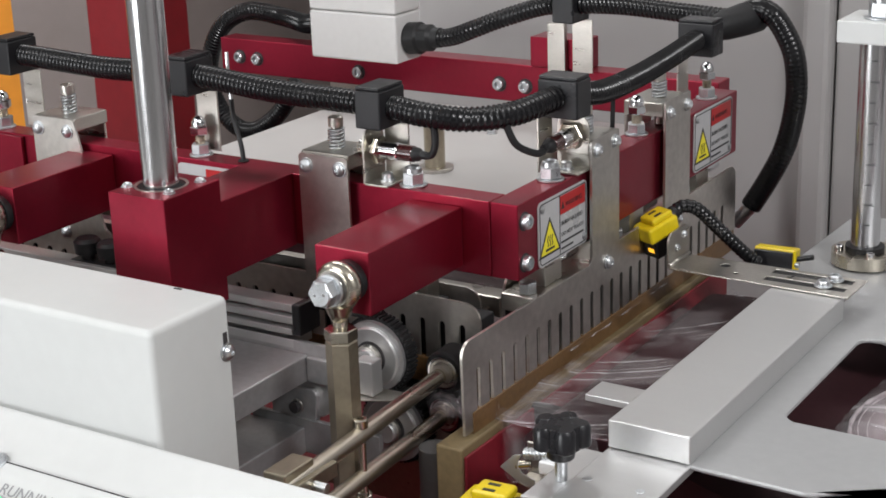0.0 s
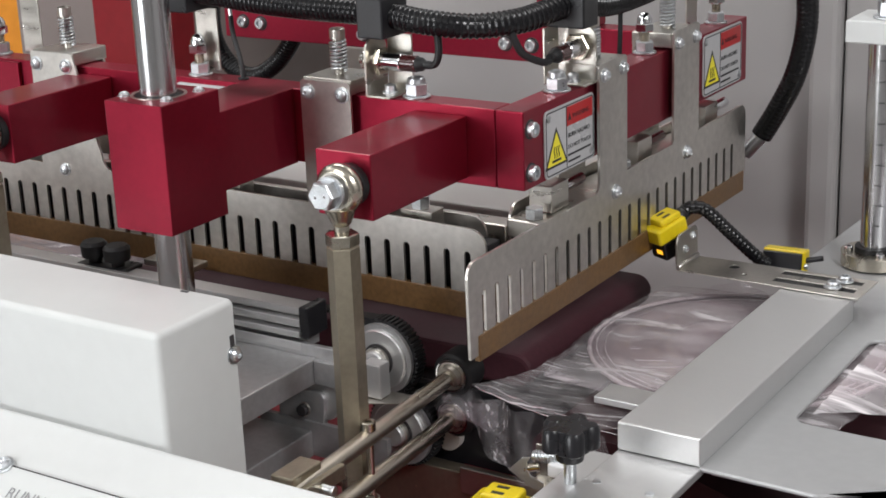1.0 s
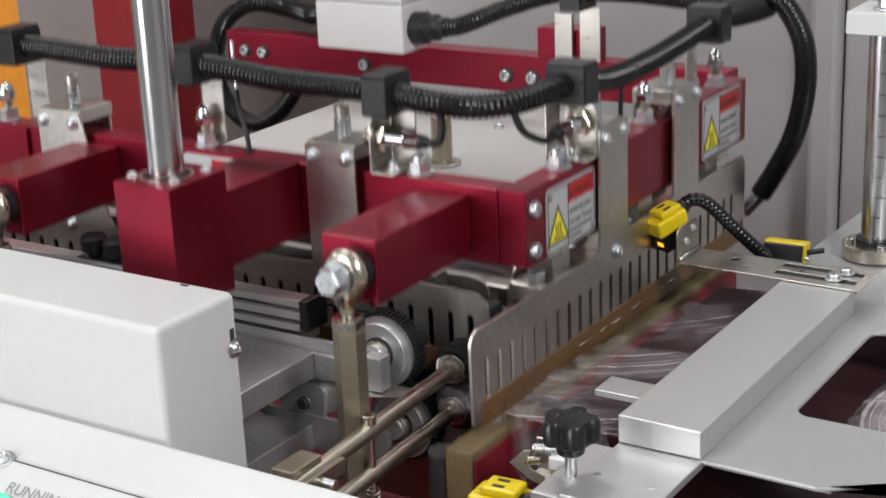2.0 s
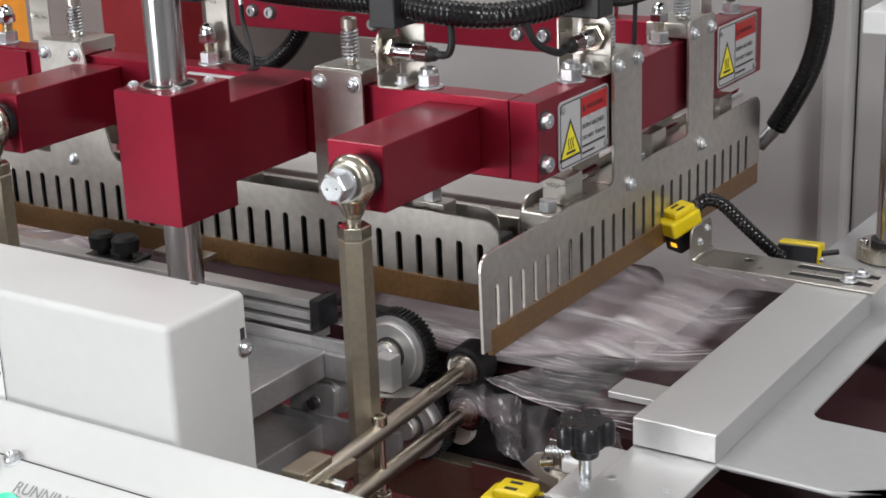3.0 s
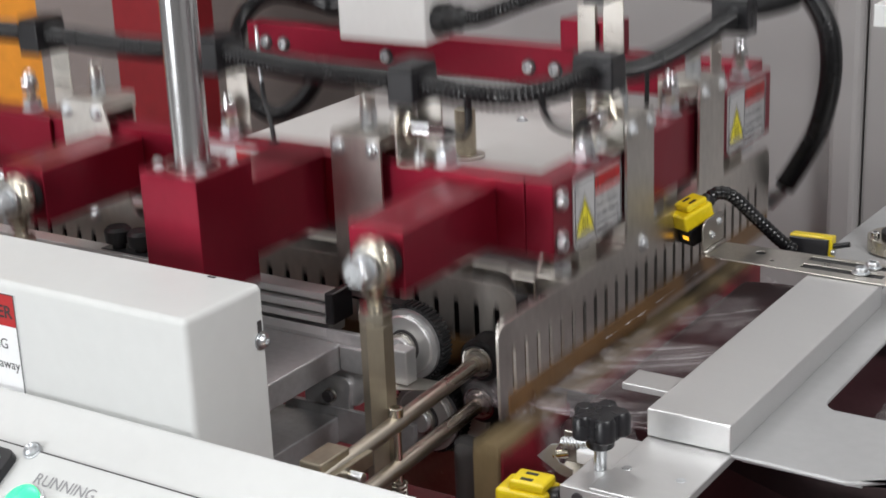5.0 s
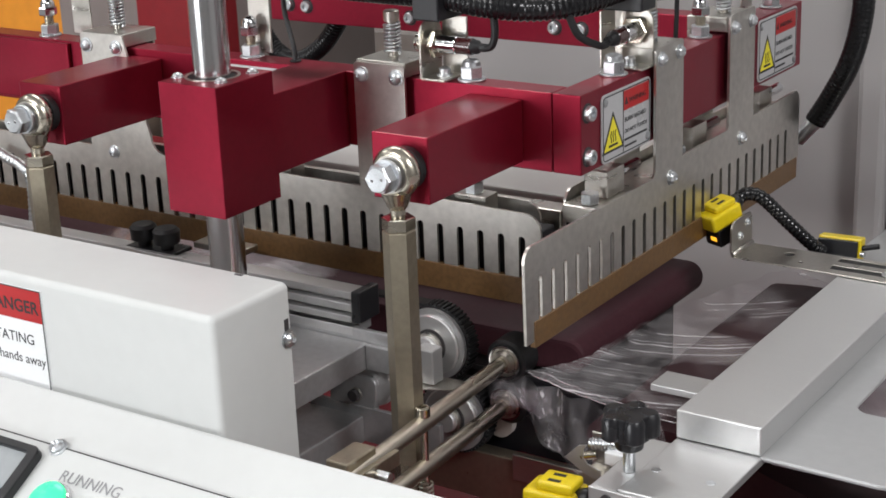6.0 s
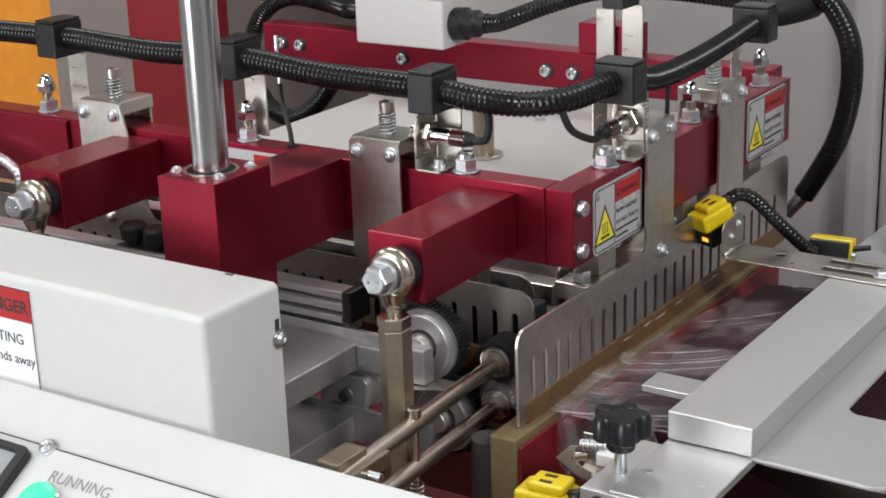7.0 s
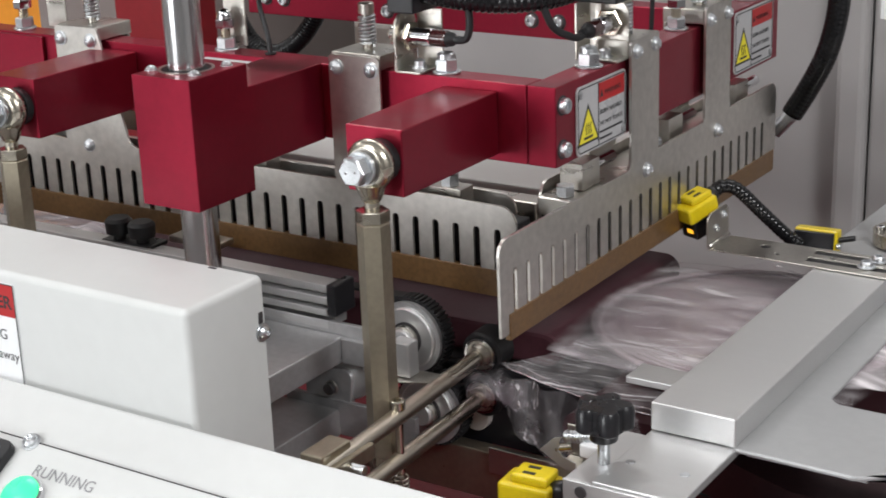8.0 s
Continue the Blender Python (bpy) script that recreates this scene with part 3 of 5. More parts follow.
def warning_label(y0, y1, z0, z1, parent):
    """Riveted burn-hazard plate on the beam's side."""
    x = -0.0058
    w, h = y1 - y0, z1 - z0
    plate = part("warning_label", sheet(rounded(y0, y1, z0, z1, 0.004), [], 0.0012, Matrix.Translation((x + 0.0006, 0, 0)) @ IN_YZ), LABEL, parent, "silver burn-hazard label with yellow triangle")
    top = x + 0.0013
    part("label_border", sheet(rounded(y0 + 0.0012, y1 - 0.0012, z0 + 0.0012, z1 - 0.0012, 0.0032), [rounded(y0 + 0.0019, y1 - 0.0019, z0 + 0.0019, z1 - 0.0019, 0.0026)], 0.0003, Matrix.Translation((top, 0, 0)) @ IN_YZ, 0.00005), PRINT, plate)
    ys = y0 + w * 0.42
    part("divider", sheet([(ys, z0 + 0.002), (ys + 0.0006, z0 + 0.002), (ys + 0.0006, z1 - 0.002), (ys, z1 - 0.002)], [], 0.0003, Matrix.Translation((top, 0, 0)) @ IN_YZ, 0.00005), PRINT, plate)
    part("header", sheet([(ys + 0.001, z1 - h * 0.34), (y1 - 0.003, z1 - h * 0.34), (y1 - 0.003, z1 - 0.0025), (ys + 0.001, z1 - 0.0025)], [], 0.0003, Matrix.Translation((top, 0, 0)) @ IN_YZ, 0.00005), LABEL_RED, plate)
    cx, cz, r = y0 + w * 0.215, z0 + h * 0.33, h * 0.33
    def tri(rr):
        return [(cx + rr * math.cos(radians(a)), cz + rr * math.sin(radians(a))) for a in (90, 210, 330)]
    part("triangle_edge", sheet(tri(r * 1.18), [tri(r * 0.98)], 0.0003, Matrix.Translation((top, 0, 0)) @ IN_YZ, 0.00005), PRINT, plate)
    part("triangle", sheet(tri(r * 0.98), [], 0.0003, Matrix.Translation((top - 0.00005, 0, 0)) @ IN_YZ, 0.00005), LEMON, plate)
    for k in (-1, 0, 1):
        wave = [(cx + k * r * 0.2 + 0.0006 * math.sin(i * 1.3), cz - r * 0.18 + i * r * 0.085) for i in range(7)]
        part("heat_wave", sheet([(a - 0.0004, b) for a, b in wave] + [(a + 0.0004, b) for a, b in reversed(wave)], [], 0.0003, Matrix.Translation((top + 0.0002, 0, 0)) @ IN_YZ, 0.00004), PRINT, plate)
    part("heat_base", sheet([(cx - r * 0.4, cz - r * 0.36), (cx + r * 0.4, cz - r * 0.36), (cx + r * 0.4, cz - r * 0.26), (cx - r * 0.4, cz - r * 0.26)], [], 0.0003, Matrix.Translation((top + 0.0002, 0, 0)) @ IN_YZ, 0.00004), PRINT, plate)
    tx = ys + 0.0022
    part("header_text", lettering("WARNING", h * 0.11, Matrix.Translation((top + 0.0003, tx + 0.006, z1 - h * 0.25)) @ IN_YZ), PRINT, plate)
    part("header_mark", sheet([(tx, z1 - h * 0.26), (tx + 0.0045, z1 - h * 0.26), (tx + 0.0022, z1 - h * 0.15)], [], 0.0003, Matrix.Translation((top + 0.0002, 0, 0)) @ IN_YZ, 0.00004), PRINT, plate)
    part("text_line", lettering("BURN HAZARD", h * 0.098, Matrix.Translation((top + 0.0001, tx, z1 - h * 0.52)) @ IN_YZ), PRINT, plate)
    part("text_line", lettering("DO NOT TOUCH", h * 0.090, Matrix.Translation((top + 0.0001, tx, z1 - h * 0.69)) @ IN_YZ), PRINT, plate)
    for k, n in ((0.80, 0.95), (0.90, 0.5)):
        part("small_print", sheet([(tx, z1 - h * k), (tx + (y1 - tx - 0.004) * n, z1 - h * k), (tx + (y1 - tx - 0.004) * n, z1 - h * (k - 0.03)), (tx, z1 - h * (k - 0.03))], [], 0.0003, Matrix.Translation((top, 0, 0)) @ IN_YZ, 0.00005), PRINT, plate)
    for q in ((y0 + 0.0048, z1 - 0.0052), (y1 - 0.0048, z0 + 0.0055)):
        part("rivet", lathe((top, *q), (1, *q), [(0, 0.0028), (0.0007, 0.0026), (0.0013, 0.0012)], 14), ZINC, plate)
    return plate


warning_label(0.109, 0.179, 0.148, 0.194, head)
warning_label(0.3665, 0.4440, 0.150, 0.1985, head)
front_label = part("warning_label", sheet(rounded(-0.300, -0.244, 0.152, 0.196, 0.004), [], 0.0012, Matrix.Translation((0, 0.0823, 0)) @ IN_XZ), LABEL, head, "silver burn-hazard label with red header")
part("header", sheet([(-0.272, 0.181), (-0.247, 0.181), (-0.247, 0.194), (-0.272, 0.194)], [], 0.0003, Matrix.Translation((0, 0.0815, 0)) @ IN_XZ, 0.00005), LABEL_RED, front_label)

# ---- clamp plates, sprung below the head ----
Y0 = 0.075
side_plate = thing("side_clamp_plate", (0, 0.22, 0.059), "slotted stainless side clamp plate edged with brown tape", "clamp plate", "clamp plates")
out = [(0.001, 0.0595), (0.428, 0.0595)] + arc(0.4325, 0.0715, 0.012, -90, 0) + arc(0.4345, 0.1195, 0.010, 0, 90)
out += [(0.3475, 0.1285), (0.3475, 0.2110)] + arc(0.3445, 0.2115, 0.003, 0, 90) + arc(0.3050, 0.2115, 0.003, 90, 180)
out += arc(0.2985, 0.1315, 0.0035, 0, -90) + [(0.2215, 0.1275), (0.2215, 0.2095)] + arc(0.2185, 0.2098, 0.003, 0, 90) + arc(0.1820, 0.2098, 0.003, 90, 180)
out += arc(0.1720, 0.1290, 0.007, 0, -80) + arc(0.0095, 0.1130, 0.0095, 90, 180)
SLOTS_Y = [0.0185 + 0.0159 * i for i in range(26)]
part("plate", sheet(out, [slot_hole(c, 0.062, 0.1015, 0.0052) for c in SLOTS_Y], 0.0022, Matrix.Translation((-0.0011, 0, 0)) @ IN_YZ), PLATE, side_plate)
part("inner_plate", sheet(rounded(0.11, 0.43, 0.0595, 0.127, 0.01), [slot_hole(c, 0.066, 0.1, 0.0052) for c in SLOTS_Y[6:]], 0.002, Matrix.Translation((-0.034, 0, 0)) @ IN_YZ), PLATE, side_plate)
part("edge_tape", box(-0.0032, 0.0007, 0.010, 0.441, 0.0550, 0.0725, 0.0006), TAPE, side_plate, "brown glass-cloth tape")
part("seal_bar", box(-0.031, -0.0055, 0.105, 0.438, 0.0555, 0.072, 0.002), TAPE, side_plate, "brown taped sealing bar")
# Black block added so the side slots show deep shade.
part("slot_backing", box(-0.0300, -0.0050, 0.104, 0.43, 0.0722, 0.1075, 0.001), SLOT_DARK, side_plate, "black block added behind the slots to darken them")
part("carrier", box(-0.0305, -0.0030, 0.100, 0.43, 0.1080, 0.1205, 0.001), STEEL, side_plate)
for q in ((0.2022, 0.1165), (0.324, 0.1165)):
    dome_screw((0, *q), (1, 0, 0), 0.0045, side_plate)
for y0_, y1_ in ((0.179, 0.2215), (0.302, 0.3475)):
    cap = part("bracket_cap", box(-0.036, -0.0028, y0_ + 0.0005, y1_ - 0.0005, 0.2015, 0.2125, 0.0008), STEEL, side_plate)
    part("back_leg", box(-0.036, -0.0332, y0_ + 0.001, y1_ - 0.001, 0.123, 0.2013, 0.0006), STEEL, side_plate)
    for yy in (y0_ + 0.007, y1_ - 0.007):
        dome_screw((0, yy, 0.2045), (1, 0, 0), 0.0042, cap)
for yy in (0.135, 0.268, 0.392):
    blk = part("spacer_block", box(-0.026, -0.008, yy - 0.012, yy + 0.012, 0.1207, 0.1395, 0.0008), STEEL, side_plate)
    part("bolt_head", hexagon((-0.014, yy - 0.026, 0.1207), (-0.014, yy - 0.026, 0.1285), 0.0115), ZINC, blk)
    part("pin", rod((-0.016, yy + 0.013, 0.131), (-0.016, yy + 0.045, 0.131), 0.0042), CHROME, blk)

front_plate = thing("front_clamp_plate", (-0.3, Y0, 0.059), "slotted stainless front clamp plate edged with brown tape", "clamp plate", "clamp plates")
SLOTS_X = [-0.0471 - 0.01635 * i for i in range(36)]
out = [(-0.66, 0.0595), (-0.033, 0.0595)] + arc(-0.045, 0.1060, 0.0125, 0, 90) + [(-0.100, 0.1195), (-0.137, 0.1205)]
out += arc(-0.140, 0.2065, 0.003, 0, 90) + arc(-0.176, 0.2065, 0.003, 90, 180) + [(-0.179, 0.1205), (-0.366, 0.1205)] + arc(-0.366, 0.1325, 0.012, 270, 180)
out += arc(-0.4014, 0.2075, 0.003, 0, 90) + arc(-0.4397, 0.2075, 0.003, 90, 180) + [(-0.4427, 0.1205), (-0.66, 0.1205)]
part("plate", sheet(out, [slot_hole(c, 0.062, 0.1025, 0.0054) for c in SLOTS_X], 0.0022, Matrix.Translation((0, Y0 + 0.0011, 0)) @ IN_XZ), PLATE, front_plate)
part("inner_plate", sheet(rounded(-0.64, -0.052, 0.0595, 0.1165, 0.012), [slot_hole(c, 0.066, 0.1, 0.0054) for c in SLOTS_X[1:]], 0.002, Matrix.Translation((0, Y0 + 0.034, 0)) @ IN_XZ), PLATE, front_plate)
part("edge_tape", box(-0.66, -0.034, Y0 - 0.0007, Y0 + 0.0030, 0.0545, 0.0735, 0.0006), TAPE, front_plate, "brown glass-cloth tape")
part("seal_bar", box(-0.66, -0.032, Y0 + 0.0055, Y0 + 0.031, 0.0555, 0.072, 0.002), TAPE, front_plate, "brown taped sealing bar")
# Black block added for the front slots' shade.
part("slot_backing", box(-0.64, -0.040, Y0 + 0.0070, Y0 + 0.0320, 0.0722, 0.1030, 0.001), SLOT_DARK, front_plate, "black block added behind the slots to darken them")
# Carrier coloured black for the shaded gap behind the front plate.
part("carrier", box(-0.64, -0.075, Y0 + 0.0090, Y0 + 0.030, 0.1032, 0.1090, 0.001), SLOT_DARK, front_plate)
part("slide_rail", box(-0.64, -0.040, Y0 + 0.040, Y0 + 0.058, 0.0950, 0.1100, 0.001), STEEL, front_plate)
for x0_, x1_ in ((-0.179, -0.137), (-0.4427, -0.3984)):
    cap = part("bracket_cap", box(x0_ + 0.0005, x1_ - 0.0005, Y0 + 0.0026, Y0 + 0.0385, 0.2005, 0.2110, 0.0008), STEEL, front_plate)
    part("back_leg", box(x0_ + 0.001, x1_ - 0.001, Y0 + 0.0342, Y0 + 0.037, 0.123, 0.2003, 0.0006), STEEL, front_plate)
    for xx in (x0_ + 0.0065, x1_ - 0.0065):
        dome_screw((xx, Y0, 0.2010), (0, -1, 0), 0.0046, cap)
for xx in (-0.094, -0.262, -0.52):
    blk = part("spacer_block", box(xx - 0.013, xx + 0.013, Y0 + 0.010, Y0 + 0.026, 0.1092, 0.1225, 0.0008), STEEL, front_plate)
    part("bolt_head", hexagon((xx, Y0 + 0.017, 0.1225), (xx, Y0 + 0.017, 0.1310), 0.0115), ZINC, blk)
for xx in (-0.418, -0.155):
    dome_screw((xx, Y0, 0.1175), (0, -1, 0), 0.0042, front_plate)

# ---- connecting rods, hung on the drive arms ----
RODS = []
for cx, yf in ((-0.0635, -0.028), (-0.381, -0.022)):
    r_ = thing("connecting_rod", (cx, yf - 0.017, 0.14), "khaki hexagonal connecting rod with a bolted rod end", "connecting rod", "connecting rods")
    yc = yf - 0.013
    part("hex_bar", upright_hex(cx, yc, -0.075, 0.1385, 0.0178), BRONZE, r_)
    part("lock_nut", upright_hex(cx, yc, 0.1388, 0.1468, 0.0182), NICKEL, r_)
    part("neck", lathe((cx, yc, 0.1465), (cx, yc, 1), [(0, 0.0048), (0.005, 0.0048), (0.0065, 0.0062), (0.012, 0.0085), (0.0165, 0.0105)], 18), NICKEL, r_)
    zc_ = 0.1745
    eye_ = part("rod_eye", lathe((cx, yc - 0.0058, zc_), (cx, 9, zc_), [(0, 0.0118), (0.0006, 0.0134), (0.0030, 0.0156), (0.0050, 0.0162), (0.0070, 0.0162), (0.0090, 0.0154), (0.0112, 0.0134), (0.0116, 0.0118)], 32), NICKEL, r_, "rounded steel rod-end housing")
    part("race", ring((cx, yc - 0.0060, zc_), (0, 1, 0), 0.0116, 0.0088, 0.0012), STEEL, eye_)
    part("ball", lathe((cx, yc - 0.0088, zc_), (cx, 9, zc_), [(0, 0.0080), (0.0020, 0.0088), (0.0040, 0.0092)], 20), CHROME, eye_)
    bolt = part("bolt", hexagon((cx, yc - 0.0112, zc_), (cx, yc - 0.0195, zc_), 0.0162), ZINC, r_, "zinc-plated hexagon bolt")
    part("washer", rod((cx, yc - 0.0112, zc_), (cx, yc - 0.0088, zc_), 0.0106), ZINC, bolt)
    part("head_face", lathe((cx, yc - 0.0195, zc_), (cx, yc - 1, zc_), [(0, 0.0078), (0.0007, 0.0072), (0.0007, 0.0004)], 20), ZINC, bolt)
    for k in (-1, 1):
        part("grade_mark", lathe((cx + 0.0034 * k, yc - 0.0202, zc_ + 0.0006 * k), (cx + 0.0034 * k, yc - 1, zc_ + 0.0006 * k), [(0, 0.0011), (0.0003, 0.0008)], 10), CHROME, bolt)
    part("boot", rod((cx, yf, zc_), (cx, yf - 0.006, zc_), 0.0135), RUBBER, r_)
    RODS.append(r_)

# ---- guide columns ----
column = thing("guide_column", (*COL, -0.12), "polished steel guide column", "column", "guide columns")
part("shaft", rod((*COL, -0.12), (*COL, 0.62), 0.0122, 40), COLUMN, column)

# ---- white drive cover and operator panel ----
cover = thing("drive_cover", (-0.4, -0.12, -0.02), "white powder-coated sheet-metal drive cover", "cover")
body = box(-0.9, -0.113, -0.158, -0.089, -0.05, 0.1116, 0)
bmesh.ops.bevel(body, geom=[e for e in body.edges if min(v.co.z for v in e.verts) > 0.1 and min(v.co.y for v in e.verts) < -0.15 or (abs(e.verts[0].co.x - e.verts[1].co.x) < 1e-6 and e.verts[0].co.x > -0.2 and max(v.co.y for v in e.verts) < -0.1)], offset=0.0042, segments=8, profile=0.5, affect="EDGES")
bmesh.ops.bevel(body, geom=[e for e in body.edges if e.calc_face_angle(0) > 1.2], offset=0.0012, segments=2, affect="EDGES")
for f_ in body.faces:
    f_.smooth = False
part("shell", body, WHITE, cover)
dome_screw((-0.113, -0.093, 0.0765), (1, 0, 0), 0.0048, cover)
# Dark boxes paint the shade of a notch and a slot.
part("notch", box(-0.152, -0.146, -0.0935, -0.0915, 0.1108, 0.1121, 0.0003), DARK, cover)
part("slot", box(-0.1136, -0.1126, -0.0955, -0.0915, 0.078, 0.0895, 0.0003), DARK, cover)
LX = -0.254
SIGN = [(LX - 0.12, 0.036), (LX, 0.036), (LX, 0.104), (LX - 0.12, 0.104)]
sign = part("danger_label", sheet(SIGN, [], 0.0008, Matrix.Translation((0, -0.1585, 0)) @ IN_XZ), LABEL_WHITE, cover, "white danger label with a red header")
part("header", sheet([(LX - 0.1193, 0.0824), (LX - 0.0007, 0.0824), (LX - 0.0007, 0.1033), (LX - 0.1193, 0.1033)], [], 0.0003, Matrix.Translation((0, -0.1590, 0)) @ IN_XZ, 0.00005), LABEL_RED, sign)
part("label_edge", sheet(SIGN, [[(LX - 0.1194, 0.0366), (LX - 0.0006, 0.0366), (LX - 0.0006, 0.1034), (LX - 0.1194, 0.1034)]], 0.0004, Matrix.Translation((0, -0.1590, 0)) @ IN_XZ, 0.00005), PRINT, sign)
part("text_line", lettering("DANGER", 0.0118, Matrix.Translation((LX - 0.003, -0.1593, 0.0880)) @ IN_XZ, "RIGHT", 0.0002), PRINT, sign)
part("text_line", lettering("OTATING", 0.0098, Matrix.Translation((LX - 0.010, -0.1590, 0.0665)) @ IN_XZ, "RIGHT"), PRINT, sign)
part("text_line", lettering("hands away", 0.0092, Matrix.Translation((LX - 0.002, -0.1590, 0.0530)) @ IN_XZ, "RIGHT"), PRINT, sign)

TILT = 31
PANEL = Matrix.Translation((0, -0.164, 0.0425)) @ Matrix.Rotation(radians(TILT), 4, "X")
console = thing("operator_console", (-0.2, -0.3, -0.5), "white sloped operator console with a raised control plate", "console")
top = box(-0.9, 0.075, -0.42, 0.0, -0.02, 0.0, 0.0025)
bmesh.ops.transform(top, matrix=PANEL, verts=top.verts)
part("sloped_top", top, WHITE, console)
part("back_wall", box(-0.9, 0.074, -0.179, -0.166, -0.30, 0.0255, 0.001), WHITE, console)
part("lower_body", box(-0.9, 0.07, -0.50, -0.18, -0.9, -0.22, 0.004), WHITE, console)
plate_ = part("control_plate", sheet(rounded(-0.80, -0.030, -0.36, -0.0375, 0.012), [], 0.0016, PANEL @ Matrix.Translation((0, 0, 0.0010))), WHITE, console)
part("plate_edge", sheet(rounded(-0.801, -0.029, -0.361, -0.0365, 0.012), [rounded(-0.7992, -0.0308, -0.3592, -0.0383, 0.011)], 0.0016, PANEL @ Matrix.Translation((0, 0, 0.0009))), DARK, plate_)
for sx_ in (-0.210, -0.60):
    bm = lathe((sx_, -0.0378, 0.0018), (sx_, -0.0378, 1), [(0, 0.0062), (0.0008, 0.0062), (0.0010, 0.0050), (0.0028, 0.0046), (0.0042, 0.0026), (0.0030, 0.0014)], 18)
    bmesh.ops.transform(bm, matrix=PANEL, verts=bm.verts)
    part("plate_screw", bm, ZINC, plate_)
part("display_bezel", sheet(rounded(-0.325, -0.2165, -0.082, -0.0440, 0.005), [rounded(-0.320, -0.2225, -0.077, -0.0475, 0.003)], 0.006, PANEL @ Matrix.Translation((0, 0, 0.0048)), 0.0008), PLASTIC, console, "black display bezel")
part("display_glass", sheet(rounded(-0.3205, -0.2220, -0.0775, -0.0470, 0.003), [], 0.002, PANEL @ Matrix.Translation((0, 0, 0.0034))), material("grey_display", (0.30, 0.32, 0.33), 0.2, 0, 0.05, 30), console)
part("button_caption", lettering("RUNNING", 0.0106, PANEL @ Matrix.Translation((-0.1945, -0.0575, 0.0021))), material("grey_print", (0.27, 0.27, 0.28), 0.5), plate_)
bm = lathe((-0.1871, -0.0731, 0.0018), (-0.1871, -0.0731, 1), [(0, 0.0136), (0.004, 0.0136), (0.005, 0.0126)], 32)
bmesh.ops.transform(bm, matrix=PANEL, verts=bm.verts)
button = part("button_ring", bm, CHROME, console, "chrome push-button ring")
bm = lathe((-0.1871, -0.0731, 0.0055), (-0.1871, -0.0731, 1), [(0, 0.0122), (0.003, 0.0118), (0.0055, 0.0085), (0.0062, 0.002)], 32)
bmesh.ops.transform(bm, matrix=PANEL, verts=bm.verts)
part("button_cap", bm, LED_GREEN, button, "lit green push-button cap")

# ---- film feed: rods, rollers, pulleys, rail ----
SX = -0.045
for z_, zn in ((0.0232, 0.0147), (-0.0072, -0.0150)):
    shaft = thing("roller_shaft", (SX, 0.0, z_), "steel roller shaft carrying a black rubber pinch roller", "roller", "pinch rollers")
    p0, p1 = Vector((SX, -0.150, zn - 0.0016)), Vector((SX, 0.042, z_))
    d_ = (p1 - p0).normalized()
    part("shaft", rod(p0, p1, 0.0055, 24), SHAFT, shaft)
    part("collar", ring(p1 + d_ * 0.0015, d_, 0.0080, 0.0056, 0.005), STEEL, shaft)
    tyre = part("rubber_tyre", lathe(p1 + d_ * 0.005, p1 + d_, [(0, 0.0132), (0.0014, 0.0150), (0.018, 0.0150), (0.0194, 0.0132)], 30), RUBBER, shaft, "black rubber tyre")
    part("hub", ring(p1 + d_ * 0.0044, d_, 0.0102, 0.0084, 0.0014), STEEL, tyre)
    part("bearing_ring", ring(p1 + d_ * 0.0040, d_, 0.0118, 0.0106, 0.0012), CHROME, tyre)
clamp = thing("shaft_clamp", (-0.055, -0.128, 0.02), "bronze-tinted steel clamp block holding the roller shafts", "clamp")
part("block", box(-0.0585, -0.0425, -0.132, -0.103, -0.02, 0.0250, 0.001), BRONZE, clamp)
part("flange", box(-0.0423, -0.0365, -0.136, -0.088, 0.0080, 0.0180, 0.0008), BRONZE, clamp)
part("set_screw", rod((-0.0365, -0.112, 0.0118), (-0.0270, -0.112, 0.0118), 0.0034), ZINC, clamp)
adjuster = thing("adjusting_screw", (SX, -0.0504, -0.02), "steel adjusting screw with a spring through both shafts", "screw")
part("stem", rod((SX, -0.0504, -0.046), (SX, -0.0504, 0.024), 0.0026), NICKEL, adjuster)
part("screw_head", lathe((SX, -0.0504, 0.0232), (SX, -0.0504, 1), [(0, 0.0046), (0.0052, 0.0046), (0.006, 0.0038), (0.006, 0.0024), (0.003, 0.0022)], 18), NICKEL, adjuster)
coil = [Vector((SX + 0.0042 * math.cos(a), -0.0504 + 0.0042 * math.sin(a), -0.046 + a * 0.0005)) for a in (i * 0.4 for i in range(125))]
part("coil_spring", sweep(coil, (0.0008,), 6), STEEL, adjuster)

